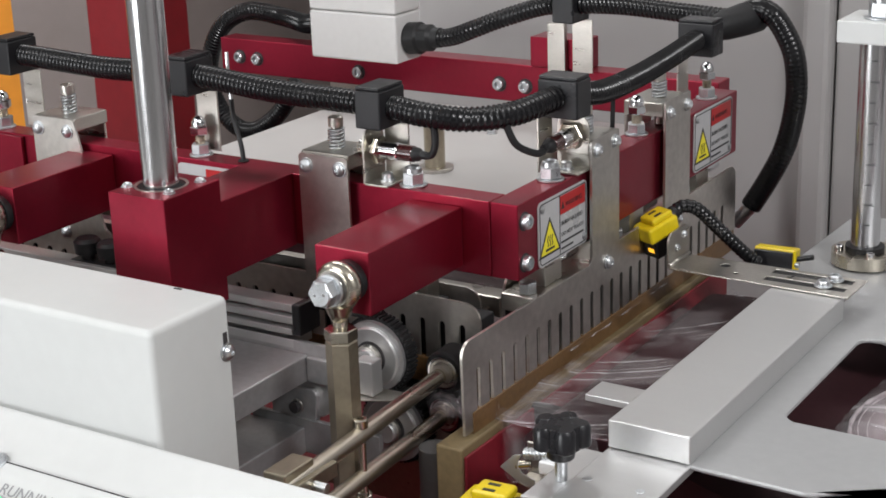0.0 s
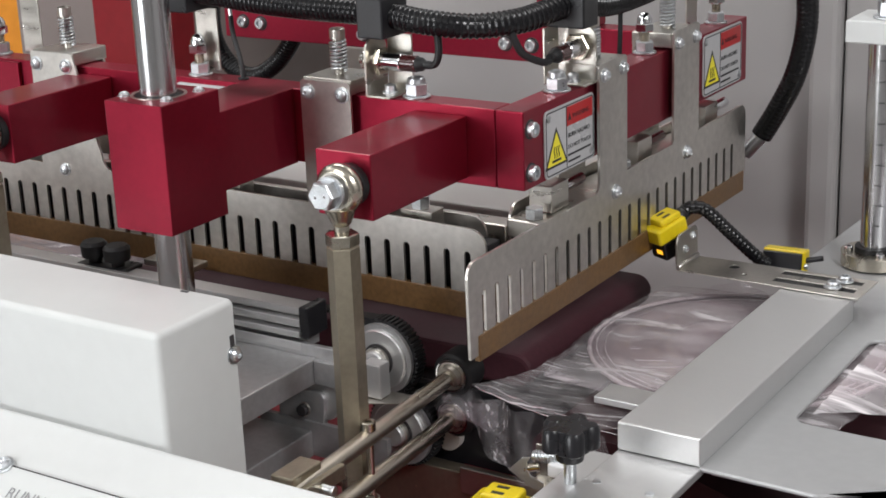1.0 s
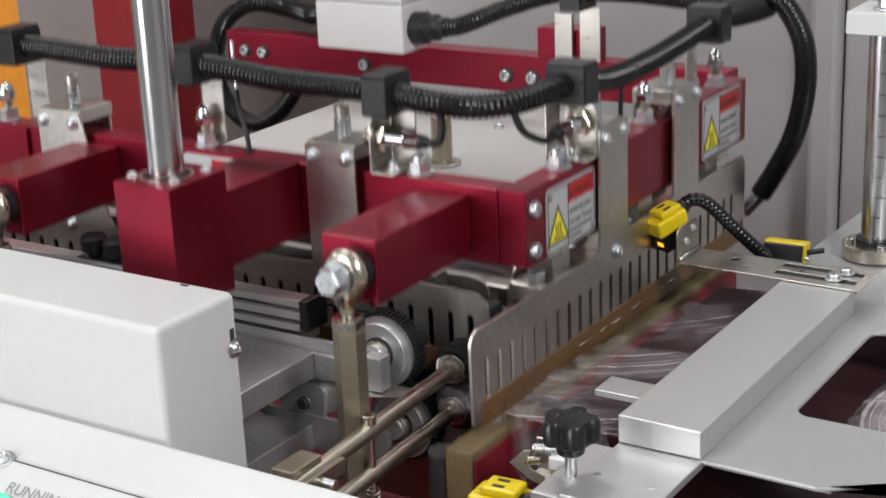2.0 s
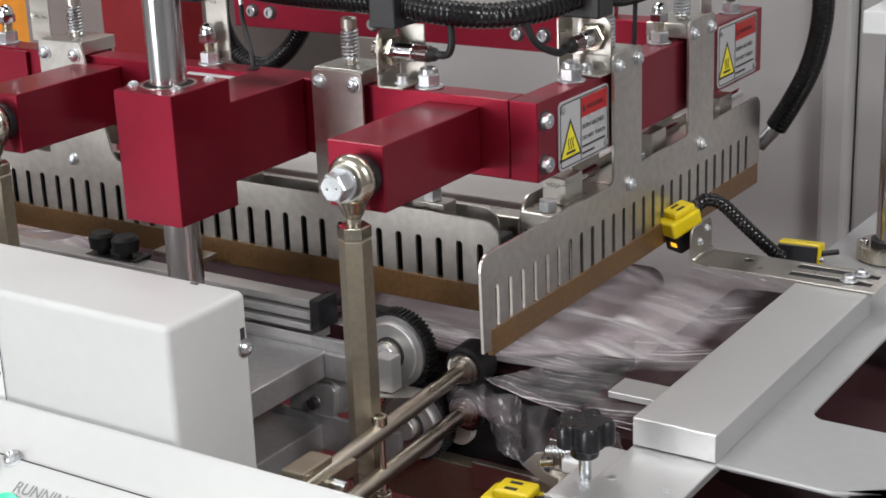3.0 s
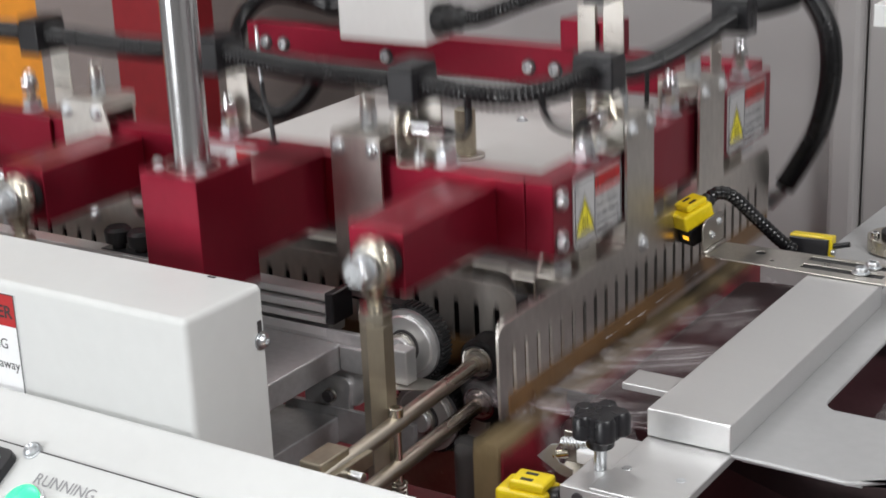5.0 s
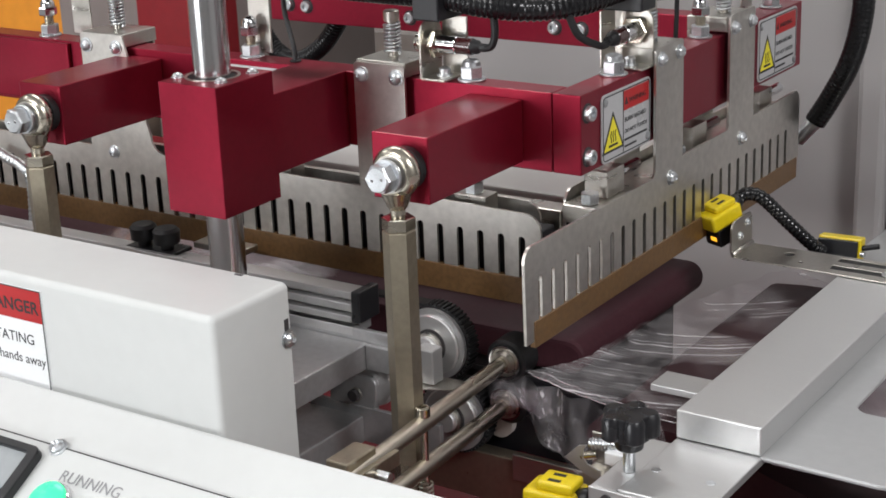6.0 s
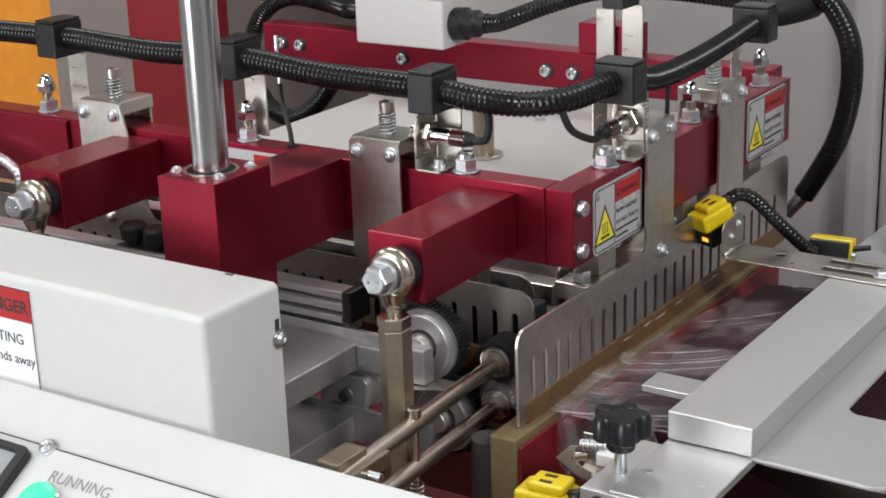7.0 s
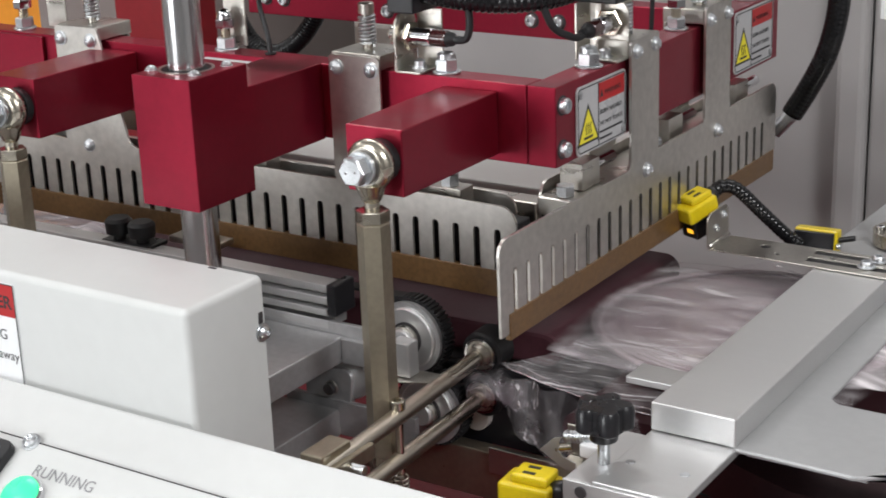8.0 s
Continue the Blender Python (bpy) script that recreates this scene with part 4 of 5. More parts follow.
for k, (cz, cx, cy) in enumerate(((0.0290, -0.0970, 0.042), (-0.0240, -0.0865, 0.046))):
    pulley = thing("belt_pulley", (cx, cy, cz), "aluminium film-drive pulley with a black toothed belt", "pulley", "film-drive pulleys")
    part("disc", lathe((cx, cy - 0.006, cz), (cx, 1, cz), [(0, 0.0205), (0.0008, 0.0213), (0.004, 0.0213), (0.004, 0.0165), (0.006, 0.0165)], 48), ALU, pulley)
    part("flange", ring((cx, cy - 0.0018, cz), (0, 1, 0), 0.0252, 0.0212, 0.0030), GUARD, pulley)
    part("hub", lathe((cx, cy - 0.0135, cz), (cx, 1, cz), [(0, 0.0075), (0.0008, 0.0082), (0.0075, 0.0082)], 24), ALU, pulley)
    # Dark ring paints the hollow's shade round the hub.
    part("recess", ring((cx, cy - 0.0062, cz), (0, 1, 0), 0.0118, 0.0083, 0.0006), DARK, pulley)
    part("bearing", ring((cx, cy - 0.0085, cz), (0, 1, 0), 0.0100, 0.0080, 0.003), STEEL, pulley)
    bm = bmesh.new()
    for i in range(52):
        a = 2 * math.pi * i / 52
        m = Matrix.Translation((cx, cy + 0.0055, cz)) @ Matrix.Rotation(a, 4, "Y") @ Matrix.Translation((0, 0, 0.0268))
        tooth = box(-0.0009, 0.0009, -0.0055, 0.0055, -0.001, 0.0012, 0.0003, 1)
        bmesh.ops.transform(tooth, matrix=m, verts=tooth.verts)
        join(bm, tooth)
    part("belt_teeth", bm, RUBBER, pulley)["kind"] = "stuff"
    part("toothed_belt", rod((cx, cy, cz), (cx, cy + 0.011, cz), 0.0265, 48), RUBBER, pulley, "black toothed rubber belt")
    part("belt_run", box(cx - 0.12, cx, cy + 0.0005, cy + 0.0105, cz + 0.0246, cz + 0.0266, 0.0004), RUBBER, pulley)
drive_bracket = thing("pulley_bracket", (-0.10, 0.02, 0.02), "machined aluminium pulley bracket", "bracket")
part("axle_block", box(-0.0960, -0.0815, 0.0150, 0.0270, 0.0105, 0.0350, 0.0010), ALU, drive_bracket)
part("axle_arm", box(-0.1120, -0.0962, 0.0185, 0.0270, 0.0125, 0.0320, 0.0010), GUARD, drive_bracket)
guard = thing("feed_guard", (-0.2, -0.04, 0.04), "grey sheet-metal guard plates beside the film drive", "guard", "guard plates")
part("upper_plate", box(-0.32, -0.1350, -0.0850, 0.0163, 0.0125, 0.0310, 0.0010), GUARD, guard)
part("upper_flange", box(-0.32, -0.1130, 0.0166, 0.0205, 0.0125, 0.0395, 0.0010), GUARD, guard)
part("upper_arm", box(-0.1347, -0.1123, 0.0121, 0.0163, 0.0125, 0.0306, 0.0008), GUARD, guard)
part("lower_plate", box(-0.32, -0.1390, -0.0800, 0.0118, -0.0420, -0.0225, 0.0010), GUARD, guard)
part("lower_flange", box(-0.1860, -0.0760, 0.0121, 0.0165, -0.0420, -0.0165, 0.0006), GUARD, guard)
part("film_tongue", sheet([(-0.105, 0.000), (-0.062, 0.020), (-0.060, 0.034), (-0.105, 0.030)], [], 0.0008, Matrix.Translation((0, 0, 0.0095)), 0.0002), STEEL, guard)
idler = thing("idler_pulley", (-0.137, 0.02, 0.0), "steel idler pulley in a rounded grey block", "pulley")
part("wheel", lathe((-0.1330, 0.0172, 0.0), (-0.1330, 1, 0.0), [(0, 0.0145), (0.0010, 0.0158), (0.003, 0.0158), (0.005, 0.0130), (0.011, 0.0130), (0.013, 0.0158), (0.015, 0.0155)], 36), ALU, idler)
part("groove_belt", ring((-0.1330, 0.0252, 0.0), (0, 1, 0), 0.0150, 0.0128, 0.0055), RUBBER, idler)
part("block", sheet(arc(-0.1345, -0.0165, 0.003, 270, 360, 3) + arc(-0.1345, 0.0005, 0.005, 0, 90, 4) + [(-0.168, 0.0030), (-0.168, -0.0195)], [], 0.0060, Matrix.Translation((0, 0.0168, 0)) @ IN_XZ, 0.0008), GUARD, idler)
part("bolt", rod((-0.1440, 0.0065, -0.0070), (-0.1440, 0.0118, -0.0070), 0.0042, 20), DARK, idler)
part("bolt_rim", ring((-0.1440, 0.0105, -0.0070), (0, 1, 0), 0.0052, 0.0043, 0.0016), STEEL, idler)

rail = thing("side_rail", (-0.4, 0.04, 0.045), "grooved aluminium side rail with a black end cap", "rail")
part("rail_core", box(-0.66, -0.1475, 0.0235, 0.0375, 0.0335, 0.0620, 0.0004), ALU, rail)
for z0_, z1_, y0_ in ((0.0330, 0.0395, 0.0165), (0.0430, 0.0475, 0.0155), (0.0505, 0.0560, 0.0165), (0.0585, 0.0640, 0.0185)):
    part("rail_rib", box(-0.66, -0.1477, y0_, 0.0233, z0_, z1_, 0.0006), ALU, rail)
part("end_cap", box(-0.147, -0.1400, 0.0150, 0.0385, 0.0435, 0.0660, 0.0012), PLASTIC, rail, "black plastic end cap")
knobs = thing("rail_knob_pair", (-0.34, 0.035, 0.053), "pair of black star knobs on the side rail", "knob")
part("foot_plate", box(-0.362, -0.315, 0.022, 0.044, 0.0612, 0.0645, 0.0008), PLASTIC, knobs)
for xx in (-0.350, -0.327):
    part("knob", lathe((xx, 0.030, 0.0645), (xx, 0.030, 1), [(0, 0.005), (0.004, 0.005), (0.005, 0.0098), (0.014, 0.0104), (0.0165, 0.008)], 18), RUBBER, knobs)
part("arm", box(-0.318, -0.270, 0.048, 0.066, 0.0612, 0.066, 0.0008), STEEL, knobs)

# ---- outfeed belt ----
belt = thing("outfeed_conveyor", (-0.3, 0.21, 0.0), "maroon outfeed conveyor belt with a rounded nose", "conveyor")
zc, rn, xn = 0.0045, 0.0125, -0.034
prof = [(-2.60, zc + rn)] + [(xn + rn * math.sin(radians(a)), zc + rn * math.cos(radians(a))) for a in range(0, 181, 15)] + [(-2.60, zc - rn)]
bm = bmesh.new()
YB = [0.1125, 0.1132, 0.1150, 0.2100, 0.306, 0.3092, 0.3105]
INS = [0.0035, 0.0012, 0, 0, 0, 0.0012, 0.004]
rows_ = []
for yy, ins in zip(YB, INS):
    rows_.append([bm.verts.new((x - (ins if x > -0.6 else 0), yy, zc + (z - zc) * (1 - ins / rn))) for x, z in prof])
for a, b in zip(rows_, rows_[1:]):
    for i in range(len(prof) - 1):
        bm.faces.new((a[i], a[i + 1], b[i + 1], b[i])).smooth = True
bm.faces.new(rows_[0])
bm.faces.new(rows_[-1][::-1])
part("belt", bm, BELT, belt)
# Added bed, coloured as dark as the shade below the belt.
part("shaded_bed", box(-2.60, -0.056, 0.120, 0.302, -0.030, -0.0095, 0.001), DARK, belt)
for lx, ly in ((-2.55, 0.125), (-2.55, 0.265), (-1.1, 0.125), (-1.1, 0.265)):
    part("leg", box(lx, lx + 0.03, ly, ly + 0.03, -0.9, -0.0305, 0.002), GUARD, belt)

# ---- lower jaw ----
jaw = thing("lower_jaw", (-0.004, 0.2, -0.05), "lower sealing jaw, dark red with brown taped cap", "lower jaw")
part("tape_cap", box(-0.0135, 0.0060, -0.0145, 0.41, -0.062, 0.0035, 0.0015), JAW_TAPE, jaw, "brown taped cap")
part("jaw_side", box(0.0062, 0.0085, -0.0125, 0.41, -0.062, -0.0022, 0.0008), DARK_RED, jaw)
part("lift_cylinder", rod((-0.030, 0.010, -0.10), (-0.030, 0.010, -0.012), 0.011), NYLON_GREY, jaw)

# ---- infeed table ----
table = thing("infeed_table", (0.35, 0.2, 0.02), "silver painted infeed table with a rounded window", "table")
win = arc(0.1955, 0.0855, 0.0135, 180, 250, 6) + arc(0.230, 0.0785, 0.006, 260, 280, 3) + [(0.50, 0.0725)] + arc(0.50, 0.26, 0.02, 0, 90, 4) + arc(0.192, 0.218, 0.010, 90, 180, 4)
outer = [(0.1500, 0.40), (0.1500, -0.0085), (0.1600, -0.0105)] + arc(0.228, -0.0035, 0.009, 260, 320, 5) + [(0.60, 0.24), (0.60, 0.40)]
part("top_sheet", sheet(outer, [win], 0.0030, Matrix.Translation((0, 0, 0.0258)), 0.0012), TABLE, table)
part("front_fold", box(0.165, 0.236, -0.0072, -0.005, 0.0215, 0.0262, 0.0008), TABLE, table)
part("rear_sheet", sheet([(0.084, 0.325), (0.1490, 0.325), (0.1490, 0.4005), (0.60, 0.4005), (0.60, 0.50), (0.088, 0.50)], [], 0.0030, Matrix.Translation((0, 0, 0.0258)), 0.0006), TABLE, table)
# Dark block standing in for the shade below the table.
part("under_table_shade", box(0.17, 0.60, 0.03, 0.40, -0.40, -0.11, 0.002), DARK, table)
part("lower_ledge", box(0.155, 0.40, -0.050, 0.028, -0.030, -0.026, 0.001), TABLE, table)
lone("forming_bar", box(0.1076, 0.1605, -0.0117, 0.2545, 0.0274, 0.0450, 0.0009), ALU, "satin aluminium bar across the infeed", "bar")
seat = thing("bar_seat", (0.126, -0.05, 0.02), "aluminium seat plate below the cross bar", "plate")
part("seat_plate", box(0.1075, 0.1610, -0.0850, 0.0150, 0.0215, 0.0268, 0.0008), ALU, seat)
part("side_step", box(0.0905, 0.1070, -0.0850, -0.0150, 0.0130, 0.0250, 0.0008), ALU, seat)
part("drop_plate", box(0.0905, 0.1606, -0.0875, -0.0853, -0.04, 0.0255, 0.0006), ALU, seat)
# Dark disc paints the shade inside a hole.
part("hole_shade", rod((0.1020, -0.0884, 0.0195), (0.1020, -0.0870, 0.0195), 0.0036, 20), DARK, seat)
for q in ((0.1157, -0.054), (0.1489, -0.054)):
    part("pin_hole", rod((*q, 0.0266), (*q, 0.0272), 0.0028), ZINC, seat)
tongue = lone("guide_tongue", box(0.0605, 0.1072, 0.0495, 0.0735, 0.0240, 0.0285, 0.0005), ALU, "flat aluminium guide tongue under the film edge", "tongue")

knob = thing("star_knob", (0.1015, -0.059, 0.025), "black star knob on a threaded steel stud", "knob")
bm = bmesh.new()
for i in range(5):
    a = 2 * math.pi * i / 5 + 0.4
    lathe((0.1015 + 0.0112 * math.cos(a), -0.059 + 0.0112 * math.sin(a), 0.0470), (0.1015 + 0.0112 * math.cos(a), -0.059 + 0.0112 * math.sin(a), 1), [(0, 0.0046), (0.0012, 0.0060), (0.0120, 0.0061), (0.0145, 0.0046)], 16, bm)
rod((0.1015, -0.059, 0.0462), (0.1015, -0.059, 0.0612), 0.0122, 28, bm)
lathe((0.1015, -0.059, 0.0392), (0.1015, -0.059, 1), [(0, 0.0072), (0.0008, 0.0080), (0.0075, 0.0090)], 22, bm)
part("grip", bm, PLASTIC, knob)
part("stud", rod((0.1015, -0.059, 0.025), (0.1015, -0.059, 0.0393), 0.0036), ZINC, knob)
end_bracket = thing("bent_bracket", (0.07, -0.02, -0.01), "bent steel bracket with a threaded stud and white spacers", "bracket")
part("lip", sheet([(0.0383, 0.0025), (0.0479, 0.0122), (0.0530, 0.0135), (0.0508, 0.0100), (0.0505, 0.0050), (0.0535, 0.0010), (0.0620, -0.0015), (0.0620, -0.0075), (0.0540, -0.0065)], [], 0.0012, Matrix.Translation((0, -0.0205, 0)) @ IN_XZ, 0.0002), ALU, end_bracket)
part("back_wall", box(0.0480, 0.0890, -0.0045, -0.0030, -0.0075, 0.0150, 0.0005), STEEL, end_bracket)
part("shelf", box(0.0500, 0.0890, -0.0198, -0.0048, -0.0065, -0.0050, 0.0005), STEEL, end_bracket)
bm = rod((0.0520, -0.0150, 0.0120), (0.0690, -0.0120, 0.0135), 0.0034, 18)
for i in range(7):
    q0 = Vector((0.0535, -0.0148, 0.0121)).lerp(Vector((0.0660, -0.0126, 0.0132)), i / 6)
    rod(q0, q0 + Vector((0.0010, 0.0002, 0.0001)), 0.0042, 18, bm)
part("threaded_stud", bm, ZINC, end_bracket)
part("pin", rod((0.0480, -0.0190, 0.0045), (0.0570, -0.0150, 0.0060), 0.0028, 16), NICKEL, end_bracket)
part("spacer", box(0.0645, 0.0790, -0.0200, -0.0060, 0.0030, 0.0115, 0.0010), LABEL_WHITE, end_bracket)
part("spacer", box(0.0800, 0.0890, -0.0180, -0.0060, 0.0045, 0.0160, 0.0010), LABEL_WHITE, end_bracket)


# ---- photo sensors ----
def photo_sensor(at, turn, label, lean=0, grow=1.0):
    """Yellow and black sensor; local x along its cable, z up."""
    s = thing("photo_sensor", at, label, "sensor", "photo sensors")
    s.rotation_euler = (0, radians(lean), radians(turn))
    s.scale = (grow, grow, grow)
    def put(name, bm, mat, lab=""):
        me = bpy.data.meshes.new(name)
        bmesh.ops.recalc_face_normals(bm, faces=bm.faces)
        bm.to_mesh(me)
        bm.free()
        me.materials.append(mat)
        ob = new(name, me)
        ob.parent = s
        if lab:
            ob["label"] = lab
        return ob
    put("yellow_shell", box(-0.012, 0.014, -0.009, 0.009, 0.004, 0.0155, 0.0020, 3), YELLOW, "yellow plastic shell")
    hood = put("yellow_hood", box(-0.006, 0.012, -0.007, 0.007, 0.0153, 0.0200, 0.0016, 3), YELLOW)
    put("black_body", box(-0.0085, 0.0060, -0.0075, 0.0075, -0.009, 0.0038, 0.0012, 2), PLASTIC, "black lower body")
    put("status_light", box(-0.0090, -0.0082, -0.0045, 0.001, -0.0045, -0.0015, 0.0002, 1), LED_AMBER, "small amber status light")
    put("cable_boot", rod((0.012, 0, 0.011), (0.019, 0, 0.013), 0.0052, 16), PLASTIC)
    for yy in (-0.0045, 0.0015):
        put("print_mark", box(-0.001, 0.005, yy, yy + 0.0022, 0.0199, 0.0202, 0), PRINT)
    return s


photo_sensor((0.0095, 0.2690, 0.0605), 66, "yellow and black photo sensor beside the clamp plate", -16, 1.12)
reflector = thing("cable_plug", (0.0800, 0.3300, 0.0378), "black plug box with a yellow rim on the silver table", "plug")
reflector.rotation_euler = (radians(-8), 0, radians(4))
part("yellow_shell", box(0.0635, 0.0965, 0.3285, 0.3410, 0.0294, 0.0466, 0.0012, 2), YELLOW, reflector, "yellow plastic rim")
part("black_face", box(0.0640, 0.0945, 0.3255, 0.3284, 0.0294, 0.0448, 0.0008, 2), PLASTIC, reflector)
part("cable_tail", rod((0.0960, 0.3330, 0.0390), (0.1090, 0.3340, 0.0420), 0.0022, 12), PLASTIC, reflector)
part("screw", rod((0.0960, 0.3300, 0.0350), (0.0995, 0.3300, 0.0350), 0.0024, 12), ZINC, reflector)
photo_sensor((0.0505, -0.0560, -0.0185), 4, "yellow and black photo sensor below the knob", 0, 1.3)
sb = thing("sensor_bracket", (0.1, 0.265, 0.045), "bent stainless sensor bracket with two long slots", "bracket")
slots = [[(0.098 + a, b + 0.262) for a, b in ((0, -0.0046), (0.061, -0.0046), (0.061, 0.0046), (0, 0.0046))], [(0.098 + a, b + 0.2790) for a, b in ((0, -0.0046), (0.061, -0.0046), (0.061, 0.0046), (0, 0.0046))], arc(0.062, 0.275, 0.0044, 0, 330, 11), arc(0.0755, 0.262, 0.0022, 0, 330, 11)]
part("foot", sheet([(0.027, 0.2500), (0.165, 0.2475), (0.1660, 0.2890), (0.029, 0.2870)], slots, 0.0010, Matrix.Translation((0, 0, 0.0462)), 0.0002), STEEL, sb)
# Black sheet added below the foot so its slots look shaded.
part("bracket_backing", box(0.056, 0.1635, 0.2552, 0.2865, 0.0436, 0.0455, 0.0004), RUBBER, sb, "black sheet added under the slots to darken them")
part("upright", sheet([(0.2500, 0.0505), (0.2870, 0.0505)] + arc(0.2800, 0.0655, 0.007, 0, 90) + arc(0.2570, 0.0655, 0.007, 90, 180), [], 0.0016, Matrix.Translation((0.0262, 0, 0)) @ IN_YZ, 0.0003), STEEL, sb)
part("bend", sweep([Vector((0.0272, 0.2502, 0.0482)), Vector((0.0272, 0.2868, 0.0482))], (0.0017,), 10), STEEL, sb)
for q in ((0.142, 0.2625), (0.1455, 0.2775)):
    w_ = cap_screw((*q, 0.0472), (0, 0, 1), 0.0046, sb)
    part("washer", rod((*q, 0.0470), (*q, 0.0482), 0.0066), ZINC, w_)
for q in ((0.2640, 0.0590), (0.2770, 0.0660)):
    dome_screw((0.027, *q), (1, 0, 0), 0.0026, sb)
cable = lone("sensor_cable", corrugated([(0.0150, 0.2830, 0.0795), (0.0210, 0.2880, 0.0840), (0.0306, 0.2942, 0.0810), (0.0455, 0.303, 0.0640), (0.0600, 0.312, 0.0470), (0.0660, 0.3165, 0.0405), (0.0720, 0.3190, 0.0365)], 0.0054), CONDUIT, "black corrugated sensor cable sleeve", "cable")

# ---- height post on the table ----
PX, PY = 0.1345, 0.379
post = thing("height_post", (PX, PY, 0.0288), "polished steel height post with engraved scale and flange", "post")
part("shaft", rod((PX, PY, 0.029), (PX, PY, 0.2036), 0.0112, 36), COLUMN, post)
part("flange", ring((PX, PY, 0.0340), (0, 0, 1), 0.0255, 0.0114, 0.0100), NICKEL, post)
part("boot", ring((PX, PY, 0.0410), (0, 0, 1), 0.0150, 0.0113, 0.0040), RUBBER, post)
for i in range(9):
    part("scale_mark", box(PX + 0.001, PX + (0.009 if i % 2 else 0.006), PY - 0.0116, PY - 0.0100, 0.062 + 0.016 * i, 0.0624 + 0.016 * i, 0), PRINT, post)
for a in (200, 300):
    cap_screw((PX + 0.0195 * math.cos(radians(a)), PY + 0.0195 * math.sin(radians(a)), 0.039), (0, 0, 1), 0.0035, post, CHROME)
part("top_block", box(PX - 0.0235, PX + 0.07, PY - 0.02, PY + 0.03, 0.2037, 0.2206, 0.001), WHITE, post, "white top block")
hex_nut((PX + 0.004, PY, 0.2207), 0.018, post, True, True, "top_nut")


# ---- proximity sensors on the head ----
MOVING = [head]
def proximity_sensor(c, axis, base_at, label):
    """A chrome barrel sensor in an angle bracket, its lens at the cable end."""
    c, d = Vector(c), Vector(axis).normalized()
    s = thing("proximity_sensor", base_at, label, "sensor", "proximity sensors")
    part("barrel", rod(c - d * 0.020, c + d * 0.012, 0.0062, 24), CHROME, s)
    bm = bmesh.new()
    for i in range(10):
        rod(c - d * (0.020 - i * 0.0012), c - d * (0.020 - i * 0.0012 - 0.0007), 0.0065, 20, bm)
    part("thread", bm, NICKEL, s)
    part("nut", hexagon(c - d * 0.0150, c - d * 0.0115, 0.0175), NICKEL, s)
    part("nut", hexagon(c - d * 0.0070, c - d * 0.0035, 0.0175), NICKEL, s)
    lens = part("lens", rod(c + d * 0.012, c + d * 0.024, 0.0057, 20), SENSOR_RED, s, "dark red indicator lens")
    part("cable_end", lathe(c + d * 0.024, c + d, [(0, 0.0052), (0.004, 0.0046), (0.006, 0.0030), (0.010, 0.0028)], 16), RUBBER, lens)
    side = d.cross(Vector((0, 0, 1)))
    q = c - d * 0.0103
    m = Matrix.Translation((q.x, q.y, 0)) @ Matrix((( -side.x, 0, d.x, 0), (-side.y, 0, d.y, 0), (0, 1, 0, 0), (0, 0, 0, 1)))
    part("upright", sheet([(-0.0125, 0.2012), (0.0125, 0.2012), (0.0125, 0.230)] + arc(0.0035, 0.230, 0.009, 0, 90) + arc(-0.0035, 0.230, 0.009, 90, 180), [], 0.0016, m), STEEL, s)
    f_ = box(-0.014, 0.014, 0.001, 0.020, 0.2004, 0.2020, 0.0005)
    bmesh.ops.transform(f_, matrix=Matrix.Translation((q.x, q.y, 0)) @ Matrix(((-side.x, d.x, 0, 0), (-side.y, d.y, 0, 0), (0, 0, 1, 0), (0, 0, 0, 1))), verts=f_.verts)
    part("foot", f_, STEEL, s)
    sc = q + d * 0.011
    part("foot_screw", lathe((sc.x, sc.y, 0.202), (sc.x, sc.y, 1), [(0, 0.0055), (0.001, 0.0055), (0.001, 0.004), (0.005, 0.004), (0.006, 0.002)], 14), ZINC, s)
    MOVING.append(s)
    return s


proximity_sensor((-0.116, 0.0925, 0.2232), (1, 0, 0), (-0.12, 0.095, 0.2), "chrome proximity sensor in a steel angle bracket on the front beam")
proximity_sensor((-0.0165, 0.172, 0.2245), (0, -1, 0), (-0.0165, 0.17, 0.2), "chrome proximity sensor in a steel angle bracket on the side beam")

# ---- black conduit loom on the head ----
FRONT = [(-0.60, 0.093, 0.262), (-0.4743, 0.093, 0.2633), (-0.372, 0.089, 0.2610), (-0.2904, 0.092, 0.2625), (-0.205, 0.089, 0.2575), (-0.1195, 0.0925, 0.2550),
         (-0.083, 0.092, 0.2520), (-0.052, 0.100, 0.2500), (-0.030, 0.125, 0.2510), (-0.0165, 0.1694, 0.2555), (-0.0120, 0.215, 0.2485), (-0.0120, 0.270, 0.2475), (-0.0140, 0.335, 0.2500),
         (-0.0160, 0.4021, 0.2550), (-0.0165, 0.440, 0.2570)]
loom = thing("conduit_loom", (-0.12, 0.0925, 0.255), "glossy black corrugated conduit running round the sealing head", "conduit")
part("front_run", corrugated(FRONT), CONDUIT, loom)
part("junction", lathe((-0.0165, 0.432, 0.2565), (0.004, 0.470, 0.2620), [(0, 0.0105), (0.010, 0.0125), (0.030, 0.0138), (0.045, 0.0138), (0.050, 0.0115)], 20), RUBBER, loom, "black rubber Y-junction")
part("rear_run", corrugated([(-0.012, 0.450, 0.2620), (-0.0576, 0.450, 0.2643), (-0.1105, 0.450, 0.2668), (-0.1599, 0.450, 0.2647), (-0.1883, 0.448, 0.2610), (-0.2233, 0.441, 0.2500), (-0.2500, 0.433, 0.2395), (-0.2729, 0.432, 0.2310), (-0.292, 0.432, 0.2280)], 0.0085), CONDUIT, loom)
